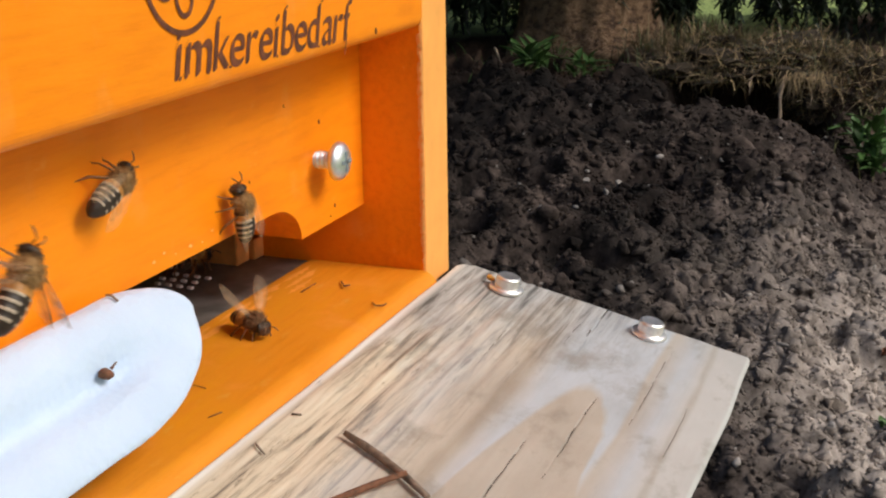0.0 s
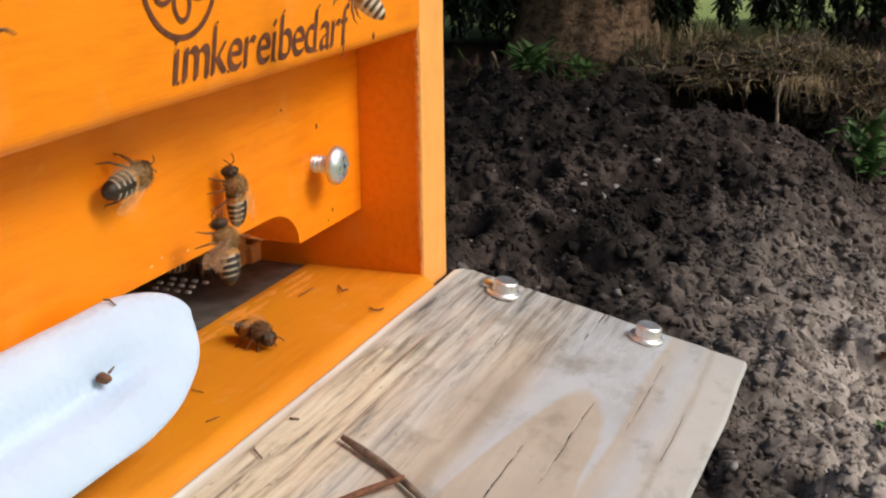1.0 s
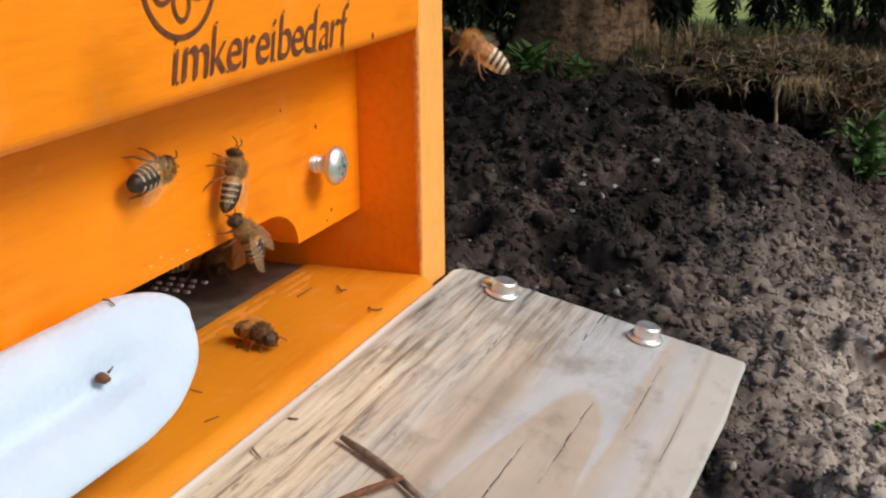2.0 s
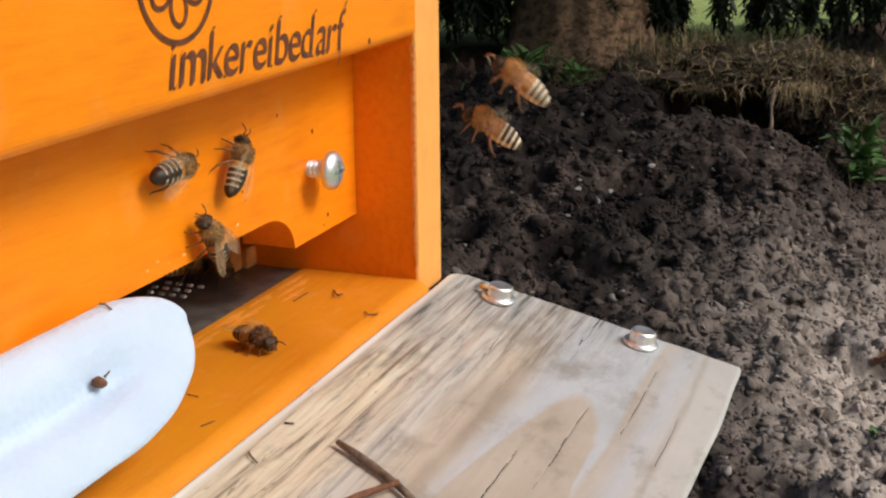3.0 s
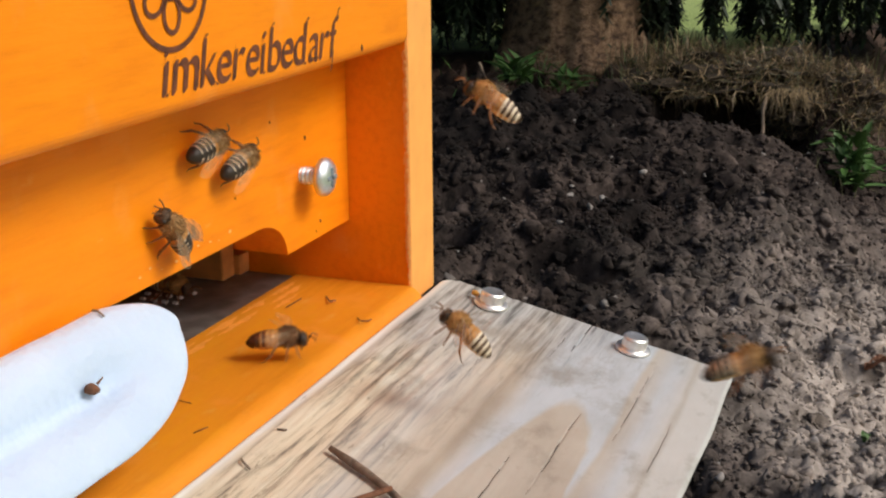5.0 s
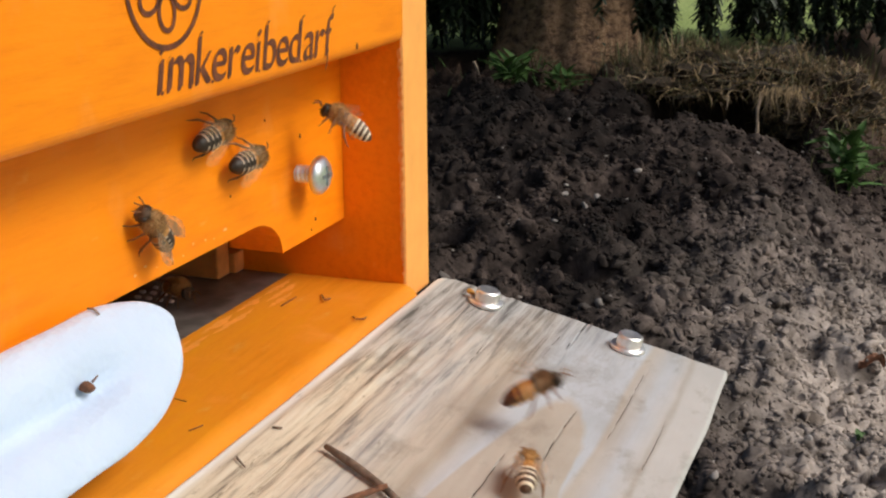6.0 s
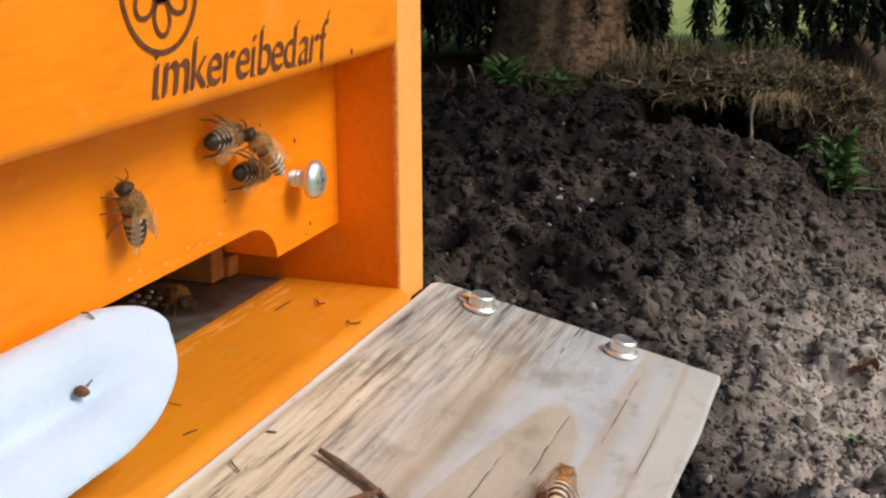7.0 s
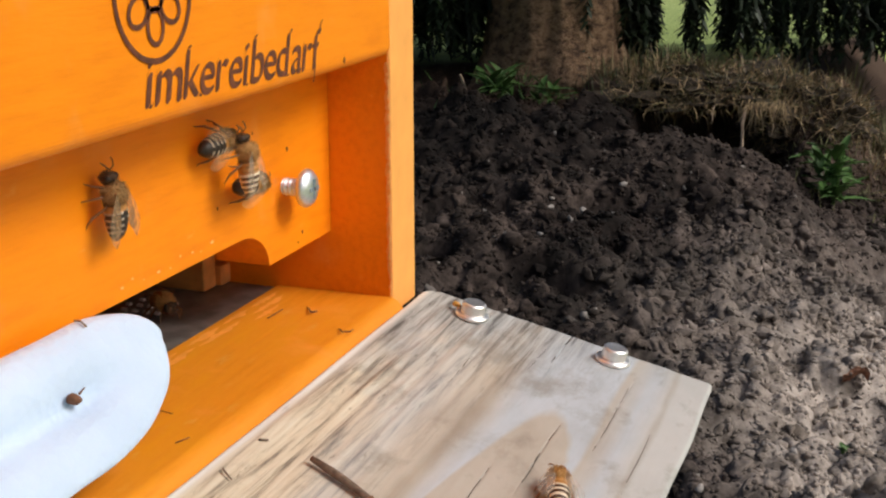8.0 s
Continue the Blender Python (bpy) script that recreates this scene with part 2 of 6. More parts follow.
def bark(name):
    m, nt, b = nodes_of(name, 0.9)
    a = noise_tex(nt, coords(nt, (1, 1, 1.5)), 34, 6, 0.72, 0.3)
    c = noise_tex(nt, coords(nt), 5, 4)
    col = ramp(nt, a, [(0.38, (0.095, 0.054, 0.032)), (0.50, (0.30, 0.183, 0.104)), (0.64, (0.46, 0.30, 0.178))])
    col = mix(nt, ramp(nt, c, [(0.55, (0, 0, 0)), (0.8, (0.4, 0.4, 0.4))]), col, (0.12, 0.11, 0.075))
    nt.links.new(col, b.inputs["Base Color"])
    bump(nt, b, a, 1.0, 0.03)
    return m


def leafy(name, lo, hi, rough=0.55, trans=0.3):
    m, nt, b = nodes_of(name, rough)
    g = nt.nodes.new("ShaderNodeNewGeometry")
    nt.links.new(ramp(nt, g.outputs["Random Per Island"], [(0.0, lo), (1.0, hi)]), b.inputs["Base Color"])
    if trans:
        b.inputs["Transmission Weight"].default_value = 0.0
        b.inputs["Subsurface Weight"].default_value = trans * 0.3
        b.inputs["Subsurface Radius"].default_value = (0.003, 0.004, 0.001)
    return m


def white_foam(name):
    m, nt, b = nodes_of(name, 0.65)
    cell = nt.nodes.new("ShaderNodeTexVoronoi")
    cell.inputs["Scale"].default_value = 620
    nt.links.new(coords(nt), cell.inputs["Vector"])
    soft = noise_tex(nt, coords(nt), 60, 4)
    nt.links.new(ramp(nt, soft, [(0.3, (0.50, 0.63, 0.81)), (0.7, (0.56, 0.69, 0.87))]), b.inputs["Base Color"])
    b.inputs["Subsurface Weight"].default_value = 0.3
    b.inputs["Subsurface Radius"].default_value = (0.004, 0.004, 0.004)
    bump(nt, b, mix(nt, 0.4, cell.outputs["Distance"], soft), 0.5, 0.0007)
    return m


def wing_film(name, dense=1.0, vein=(0.24, 0.14, 0.06), skin=(0.74, 0.58, 0.38)):
    m, nt, b = nodes_of(name, 0.25)
    v = noise_tex(nt, coords(nt, (300, 900, 1)), 1.0, 3, 0.6, 1.5)
    nt.links.new(ramp(nt, v, [(0.40, vein), (0.5, skin)]), b.inputs["Base Color"])
    nt.links.new(ramp(nt, v, [(0.40, (0.32 * dense,) * 3), (0.52, (0.11 * dense,) * 3)]), b.inputs["Alpha"])
    return m


MAT_ORANGE = orange_paint("orange_paint")
MAT_ORANGE_FLOOR = orange_paint("trodden_orange_paint", 0.05, 0.82)
MAT_ORANGE_EDGE = plain("thin_orange_paint", (0.92, 0.41, 0.095), 0.6, vary=0.07, scale=160, bumpy=0.0004)
MAT_RUBBED = plain("rubbed_orange_paint", (0.88, 0.335, 0.05), 0.45, vary=0.10, scale=240, bumpy=0.0003)
MAT_CHIPPED = plain("chipped_pale_paint", (0.93, 0.45, 0.14), 0.6, vary=0.08, scale=300, bumpy=0.0003)
MAT_WOOD = weathered_wood("weathered_pine")
MAT_BURNT = plain("burnt_wood", (0.120, 0.034, 0.012), 0.8, vary=0.55, scale=500)
MAT_STEEL = plain("bright_zinc", (0.78, 0.85, 0.92), 0.42, 1.0, vary=0.1, scale=900, bumpy=0.00005)
MAT_RECESS = plain("shaded_zinc", (0.34, 0.43, 0.52), 0.5, 0.7, vary=0.2, scale=900, bumpy=0)
MAT_ALU = plain("dull_aluminium", (0.88, 0.87, 0.86), 0.42, 1.0, vary=0.12, scale=700, bumpy=0.00005)
MAT_PLATE = plain("dark_plastic_sheet", (0.135, 0.122, 0.112), 0.33, vary=0.6, scale=160)
MAT_LUG = plain("slot_light_white", (0.85, 0.84, 0.82), 0.4)
MAT_INNER = plain("raw_pine_inside", (0.74, 0.35, 0.10), 0.7, vary=0.3, scale=120)
MAT_FOAM = white_foam("white_foam")
MAT_SOIL = soil_ground("garden_soil")
MAT_BARK = bark("conifer_bark")
MAT_NEEDLE = leafy("dark_needles", (0.006, 0.012, 0.006), (0.022, 0.042, 0.016))
MAT_GREEN = leafy("green_leaf", (0.030, 0.080, 0.016), (0.125, 0.25, 0.060))
MAT_STRAW = leafy("dry_grass", (0.085, 0.062, 0.026), (0.46, 0.33, 0.18))
MAT_OLIVE = leafy("olive_grass", (0.03, 0.035, 0.010), (0.13, 0.13, 0.045))
MAT_SOD = plain("turf_earth", (0.045, 0.032, 0.020), 0.95, vary=0.6, scale=90, bumpy=0.006)
MAT_ROOT = plain("dry_root", (0.46, 0.35, 0.25), 0.85, vary=0.3, scale=120)
MAT_DEAD_LEAF = plain("rusty_dead_leaf", (0.26, 0.125, 0.075), 0.8, vary=0.4, scale=140)
MAT_CRACK = plain("crack_dirt_and_shade", (0.075, 0.062, 0.050), 0.9, vary=0.4, scale=600, bumpy=0)
MAT_TWIG = plain("dead_twig", (0.16, 0.115, 0.085), 0.8, vary=0.5, scale=500)
MAT_CHAFF = plain("plant_crumb", (0.14, 0.058, 0.028), 0.8, vary=0.5, scale=900)
MAT_BEE_DARK = plain("dark_chitin", (0.022, 0.013, 0.008), 0.52, vary=0.4, scale=2000, bumpy=0.00003)
MAT_BEE_BAND = plain("pale_hair_band", (0.41, 0.345, 0.26), 0.8, vary=0.35, scale=3500, bumpy=0.0001)
MAT_BEE_SUNLIT_BAND = plain("sunlit_hair_band", (0.70, 0.61, 0.46), 0.8, vary=0.15, scale=3500, bumpy=0.0001)
MAT_BEE_AMBER = plain("amber_chitin", (0.40, 0.185, 0.045), 0.5, vary=0.35, scale=2000, bumpy=0.00003)
MAT_BEE_RUST = plain("rusty_chitin", (0.085, 0.028, 0.010), 0.5, vary=0.5, scale=1500, bumpy=0.00003)
MAT_BEE_TAWNY = plain("tawny_chitin", (0.075, 0.034, 0.013), 0.5, vary=0.4, scale=1800, bumpy=0.00003)
MAT_BEE_BELLY = plain("golden_belly", (0.62, 0.36, 0.13), 0.7, vary=0.3, scale=2500, bumpy=0.0001)
MAT_BEE_FUR = plain("tawny_fur", (0.33, 0.195, 0.075), 0.9, vary=0.5, scale=3500, bumpy=0.0002)
MAT_BEE_LEG = plain("brown_leg", (0.19, 0.085, 0.030), 0.5, vary=0.4, scale=2000, bumpy=0)
MAT_BEE_HEAD = plain("brown_face", (0.085, 0.050, 0.026), 0.7, vary=0.5, scale=3000, bumpy=0.0001)
MAT_BEE_SOOT = plain("dark_rusty_fur", (0.17, 0.085, 0.035), 0.9, vary=0.6, scale=3500, bumpy=0.0002)
MAT_BEE_SUNLIT_FUR = plain("sunlit_golden_fur", (0.47, 0.27, 0.095), 0.9, vary=0.4, scale=3500, bumpy=0.0002)
MAT_RESIN = plain("yellow_resin", (0.62, 0.30, 0.045), 0.35, vary=0.3, scale=900)
MAT_WING = wing_film("clear_wing")
MAT_GOLD_WING = wing_film("pale_beating_wing", 1.5, (0.34, 0.25, 0.17), (0.60, 0.52, 0.44))
MAT_HAZY_WING = wing_film("hazy_wing", 3.0, (0.20, 0.12, 0.06), (0.40, 0.27, 0.16))


# ---- mesh helpers ----
def part(name, bm, material, parent=None, label="", smooth=False):
    me = bpy.data.meshes.new(name)
    bm.to_mesh(me)
    bm.free()
    for m in material if isinstance(material, (list, tuple)) else (material,):
        me.materials.append(m)
    if smooth:
        me.polygons.foreach_set("use_smooth", [True] * len(me.polygons))
    ob = new(name, me)
    ob.parent = parent
    if label:
        ob["label"] = label
    return ob


def raw_mesh(name, verts, faces, material, parent=None, smooth=False):
    me = bpy.data.meshes.new(name)
    verts = np.asarray(verts, dtype=np.float32)
    faces = np.asarray(faces, dtype=np.int32)
    k = faces.shape[1]
    me.vertices.add(len(verts))
    me.vertices.foreach_set("co", verts.ravel())
    me.loops.add(faces.size)
    me.loops.foreach_set("vertex_index", faces.ravel())
    me.polygons.add(len(faces))
    me.polygons.foreach_set("loop_start", np.arange(0, faces.size, k, dtype=np.int32))
    me.polygons.foreach_set("loop_total", np.full(len(faces), k, dtype=np.int32))
    me.update(calc_edges=True)
    me.validate()
    for m in material if isinstance(material, (list, tuple)) else (material,):
        me.materials.append(m)
    if smooth:
        me.polygons.foreach_set("use_smooth", [True] * len(me.polygons))
    ob = new(name, me)
    ob.parent = parent
    return ob


def box_bm(lo, hi, bev=0.0, seg=2, bm=None):
    bm = bm or bmesh.new()
    c = [(a + b) / 2 for a, b in zip(lo, hi)]
    s = [b - a for a, b in zip(lo, hi)]
    r = bmesh.ops.create_cube(bm, size=1, matrix=Matrix.Translation(c) @ Matrix.Diagonal((*s, 1)))
    if bev:
        ed = list({e for v in r["verts"] for e in v.link_edges})
        bmesh.ops.bevel(bm, geom=ed, offset=bev, segments=seg, affect="EDGES", profile=0.5)
    return bm


def tube_bm(path, radii, sides=8, bm=None, cap=True):
    """A tapered round tube along path."""
    bm = bm or bmesh.new()
    pts = [Vector(p) for p in path]
    rings = []
    ref = Vector((0.123, 0.34, 0.93))
    for i, p in enumerate(pts):
        d = (pts[min(i + 1, len(pts) - 1)] - pts[max(i - 1, 0)]).normalized()
        a = d.cross(ref).normalized()
        b = d.cross(a)
        r = radii[i] if isinstance(radii, (list, tuple)) else radii
        rings.append([bm.verts.new(p + (a * math.cos(2 * math.pi * k / sides) + b * math.sin(2 * math.pi * k / sides)) * r) for k in range(sides)])
    for r0, r1 in zip(rings, rings[1:]):
        for k in range(sides):
            bm.faces.new((r0[k], r0[(k + 1) % sides], r1[(k + 1) % sides], r1[k]))
    if cap:
        bm.faces.new(rings[0][::-1])
        bm.faces.new(rings[-1])
    return bm


def lathe_bm(profile, sides=32, bm=None):
    """A turned shape about z from (radius, height) pairs."""
    bm = bm or bmesh.new()
    rings = []
    for r, z in profile:
        rings.append([bm.verts.new((r * math.cos(2 * math.pi * k / sides), r * math.sin(2 * math.pi * k / sides), z)) for k in range(sides)])
    for r0, r1 in zip(rings, rings[1:]):
        for k in range(sides):
            bm.faces.new((r0[k], r0[(k + 1) % sides], r1[(k + 1) % sides], r1[k]))
    bm.faces.new(rings[0][::-1])
    bm.faces.new(rings[-1])
    bmesh.ops.recalc_face_normals(bm, faces=bm.faces)
    return bm


def thing(name, label, category, kind="", group=""):
    return tagged(new(name), label, category, group, kind)


# ---- ground: one sheet, with a heap of dug soil before the conifer ----
TREE = (3.11, 0.80)


def smooth_step(a, b, x):
    t = np.clip((x - a) / (b - a), 0, 1)
    return t * t * (3 - 2 * t)


TABLES = {}


def value_noise(x, y, cell, seed):
    """Smooth random heights between -1 and 1 on a square lattice."""
    if seed not in TABLES:
        TABLES[seed] = np.random.RandomState(seed).uniform(-1, 1, (256, 256))
    table = TABLES[seed]
    u, v = x / cell, y / cell
    i, j = np.floor(u).astype(int), np.floor(v).astype(int)
    fu, fv = u - i, v - j
    fu, fv = fu * fu * (3 - 2 * fu), fv * fv * (3 - 2 * fv)
    g = lambda a, b: table[a % 256, b % 256]
    return (g(i, j) * (1 - fu) + g(i + 1, j) * fu) * (1 - fv) + (g(i, j + 1) * (1 - fu) + g(i + 1, j + 1) * fu) * fv


def ground_height(x, y):
    x, y = np.asarray(x, float), np.asarray(y, float)
    # a heap of dug soil whose crest falls away from the tree
    crest = np.interp(y, (-0.30, -0.11, -0.03, 0.05, 0.105, 0.175, 0.245, 0.31, 0.43, 0.68, 0.90, 1.3), (-0.66, -0.595, -0.548, -0.492, -0.450, -0.412, -0.396, -0.384, -0.376, -0.384, -0.398, -0.43))
    z = -0.545 + smooth_step(0.7, 2.25, x) * (1 - smooth_step(1.2, 1.9, y)) * (1 - smooth_step(0.5, 1.1, -y)) * (crest + 0.545)
    # a hollow behind the crest, then the turf bank
    under = smooth_step(0.08, 0.17, y) * (1 - smooth_step(0.42, 0.52, y))
    z = z - 0.015 * smooth_step(1.9, 2.2, x) * smooth_step(0.5, 0.4, y) - 0.12 * smooth_step(2.28, 2.42, x) * (1 - smooth_step(2.84, 2.94, x)) * under
    back = smooth_step(2.48, 2.74, x - 0.20 * under)
    level = -0.418 + 0.030 * smooth_step(0.55, 0.40, y) - 0.14 * smooth_step(0.06, -0.10, y)
    z = z * (1 - back) + level * back
    rough = smooth_step(0.2, 0.7, x) * (1 - smooth_step(2.9, 3.4, x)) * smooth_step(-0.95, -0.5, y) * (1 - smooth_step(1.3, 1.8, y))
    z = z + rough * ((0.026 - 0.018 * smooth_step(1.7, 2.1, x)) * value_noise(x, y, 0.31, 1) + 0.020 * value_noise(x, y, 0.12, 2) + 0.024 * value_noise(x, y, 0.055, 3) - (0.010 + 0.044 * smooth_step(0.10, 0.28, y)) * smooth_step(0.08, 0.45, value_noise(x, y, 0.062, 12))
                     + 0.020 * np.abs(value_noise(x, y, 0.030, 4)) + 0.008 * np.abs(value_noise(x, y, 0.016, 5)))
    root = np.hypot(x - TREE[0], y - TREE[1])
    return z + 0.05 * np.exp(-(root / 0.32) ** 2) + (1 - rough) * 0.02 * value_noise(x, y, 0.4, 6)


def make_ground():
    xs = np.r_[-400, -120, -40, -15, -6, -3, np.arange(-1.6, 0.2, 0.04), np.arange(0.2, 0.74, 0.02), np.arange(0.75, 2.9, 0.0065), np.arange(2.9, 4.2, 0.03), np.arange(4.3, 8, 0.2), 9, 12, 18, 30, 70, 200, 600]
    ys = np.r_[-400, -100, -30, -12, -6, np.arange(-4, -1.1, 0.2), np.arange(-1.1, -0.41, 0.02), np.arange(-0.4, 1.35, 0.0065), np.arange(1.37, 2.4, 0.03), np.arange(2.5, 5, 0.3), 6, 9, 15, 40, 120, 400]
    gx, gy = np.meshgrid(xs, ys, indexing="ij")
    v = np.stack([gx, gy, ground_height(gx, gy)], -1).reshape(-1, 3)
    n, m = len(xs), len(ys)
    i = (np.arange(n - 1)[:, None] * m + np.arange(m - 1)[None]).ravel()
    ob = raw_mesh("ground", v, np.stack([i, i + m, i + m + 1, i + 1], -1), MAT_SOIL, smooth=True)
    tagged(ob, "dark dug garden soil running into litter and lawn", "ground", kind="structure")


def scatter(name, x, y, size, sub, label, seed, sink=0.15):
    """Crumbs of irregular shape lying close together on the soil."""
    rng = np.random.RandomState(seed)
    bm = bmesh.new()
    bmesh.ops.create_icosphere(bm, subdivisions=sub, radius=1)
    base = np.array([v.co[:] for v in bm.verts])
    tri = np.array([[v.index for v in f.verts] for f in bm.faces])
    bm.free()
    n, k = len(x), len(base)
    sh = base[None] * (1 + (0.5 if sub == 1 else 0.22) * rng.uniform(-1, 1, (n, k, 1)))
    if sub > 1:
        low = rng.normal(size=(n, 3, 3))
        sh = sh * (1 + 0.28 * np.sin(2.3 * np.einsum("kj,nij->nki", base, low)).mean(-1, keepdims=True))
    # broken faces
    for cut in range(7 if sub > 1 else 3):
        d = rng.normal(size=(n, 3))
        d /= np.linalg.norm(d, axis=1, keepdims=True)
        over = np.maximum(0, np.einsum("nkj,nj->nk", sh, d) - rng.uniform(0.22, 0.62, (n, 1)))
        sh = sh - over[..., None] * d[:, None, :]
    sh = sh * (1.3 * size[:, None] * rng.uniform(0.6, 1.3, (n, 3)))[:, None, :]
    a = rng.uniform(0, 6.28, n)
    c, s = np.cos(a)[:, None], np.sin(a)[:, None]
    vx, vy = sh[..., 0] * c - sh[..., 1] * s, sh[..., 0] * s + sh[..., 1] * c
    z = ground_height(x, y) + size * sink
    v = np.stack([vx + x[:, None], vy + y[:, None], sh[..., 2] * 0.85 + z[:, None]], -1).reshape(-1, 3)
    f = (tri[None] + (np.arange(n) * k)[:, None, None]).reshape(-1, 3)
    tagged(raw_mesh(name, v, f, MAT_SOIL), label, "soil", kind="stuff")


def make_clods():
    rng = np.random.RandomState(5)
    n = 18000
    x, y = 0.78 + 1.0 * rng.rand(n) ** 1.2, rng.uniform(-0.22, 0.62, n)
    scatter("soil_crumbs", x, y, 0.0016 + 0.0036 * rng.rand(n) ** 2.2, 1, "crumbly dry soil thrown up beside the hive", 1, -0.15)
    n = 4200
    x, y = 0.78 + 1.2 * rng.rand(n), rng.uniform(-0.25, 0.8, n)
    scatter("soil_lumps", x, y, 0.0048 + 0.0110 * rng.rand(n) ** 2.4, 2, "larger lumps of soil on the heap", 2, -0.25)
    n = 20000
    x, y = 1.55 + 1.25 * rng.rand(n), rng.uniform(-0.2, 1.2, n)
    scatter("heap_crumbs", x, y, 0.0020 + 0.0050 * rng.rand(n) ** 3, 1, "dark crumbs of soil on the heap", 3, -0.2)
    n = 1700
    x, y = 1.5 + 1.3 * rng.rand(n), rng.uniform(-0.2, 1.2, n)
    scatter("heap_lumps", x, y, 0.005 + 0.009 * rng.rand(n) ** 3, 2, "dark lumps of soil on the heap", 4, -0.1)


def blade(vs, fs, root, tip, width, side, bend):
    """One bent, pointed blade of three quads' length."""
    root, tip, side, bend = (np.array(a, float) for a in (root, tip, side, bend))
    o = len(vs)
    for s, w in ((0, 1), (0.45, 0.85), (0.8, 0.5), (1, 0.06)):
        c = root + (tip - root) * s + bend * s * (1 - s) * 4 * 0.5
        vs.append(c - side * width * w / 2)
        vs.append(c + side * width * w / 2)
    for k in range(3):
        fs.append((o + 2 * k, o + 2 * k + 1, o + 2 * k + 3, o + 2 * k + 2))


def grass_tuft(seed, where, spread, count, length, material, label, droop=0.3, kind="stuff", name="grass_tuft", width=0.004):
    rng = np.random.RandomState(seed)
    vs, fs = [], []
    for k in range(count):
        x, y = where[0] + rng.normal() * spread[0], where[1] + rng.normal() * spread[1]
        z = float(ground_height(x, y)) + (where[2] if len(where) > 2 else 0) * math.exp(-((x - where[0]) / spread[0]) ** 2 - ((y - where[1]) / spread[1]) ** 2)
        a, lean = rng.uniform(0, 6.28), rng.uniform(0.1, 1.0) * droop
        ln = length * rng.uniform(0.45, 1.15)
        d = np.array([math.cos(a), math.sin(a), 0])
        tip = np.array([x, y, z]) + d * ln * lean * 1.6 + np.array([0, 0, ln * (1 - lean * 1.1)])
        blade(vs, fs, (x, y, z - 0.01), tip, width * rng.uniform(0.6, 1.4), (-d[1] * 0.8, d[0] * 0.8, 0.2), (0, 0, ln * 0.25))
    ob = raw_mesh(name, vs, fs, material)
    return tagged(ob, label, "grass", kind=kind)


def leaf_bm(length, width, fold=0.15):
    bm = bmesh.new()
    rows = []
    for s, w in ((0, 0.08), (0.25, 0.8), (0.5, 1.0), (0.75, 0.7), (1, 0.04)):
        z = -0.35 * length * s * s
        rows.append([bm.verts.new((length * s, k * width * w / 2, z + abs(k) * fold * width)) for k in (-1, 0, 1)])
    for a, b in zip(rows, rows[1:]):
        for k in range(2):
            bm.faces.new((a[k], a[k + 1], b[k + 1], b[k]))
    return bm


def make_weed(seed, where, count, length, width, label, height=0.05, spread=0.03):
    rng = random.Random(seed)
    z = float(ground_height(*where))
    root = thing("weed", label, "weed")
    root.location = (*where, z)
    leaf_me = None
    for k in range(count):
        a, up = rng.uniform(0, 360), rng.uniform(5, 65)
        hz = rng.uniform(0.0, height)
        if leaf_me is None:
            ob = part("leaf", leaf_bm(length, width), MAT_GREEN, root, smooth=True)
            leaf_me = ob.data
        else:
            ob = new("leaf", leaf_me)
            ob.parent = root
        s = rng.uniform(0.6, 1.25)
        ob.matrix_basis = pose(rng.uniform(-spread, spread), rng.uniform(-spread, spread), hz, 0, -up, a) @ Matrix.Diagonal((s, s, s, 1))
    for k in range(6):
        x, y = rng.uniform(-spread, spread), rng.uniform(-spread, spread)
        part("stem", tube_bm([(x * 0.4, y * 0.4, -0.02), (x * 0.8, y * 0.8, height * 0.5), (x, y, height)], [0.0016, 0.0014, 0.001], 5), MAT_GREEN, root)
    return root


def make_dead_leaf(where, label):
    bm = bmesh.new()
    n, m = 9, 7
    grid = []
    for i in range(n):
        s = i / (n - 1)
        w = 0.012 * math.sin(math.pi * (0.06 + 0.9 * s)) ** 0.7
        grid.append([bm.verts.new((0.034 * (s - 0.5), w * (2 * k / (m - 1) - 1), 0.010 * (2 * k / (m - 1) - 1) ** 2 + 0.008 * math.sin(5 * s) + 0.002 * noise.noise((s * 6, k, 3)))) for k in range(m)])
    for i in range(n - 1):
        for k in range(m - 1):
            bm.faces.new((grid[i][k], grid[i][k + 1], grid[i + 1][k + 1], grid[i + 1][k]))
    bmesh.ops.solidify(bm, geom=bm.faces[:], thickness=0.0005)
    leaf = part("dead_leaf", bm, MAT_DEAD_LEAF, smooth=True)
    leaf.matrix_basis = pose(*where, float(ground_height(*where)) + 0.012, 18, -12, 110)
    return tagged(leaf, label, "leaf")


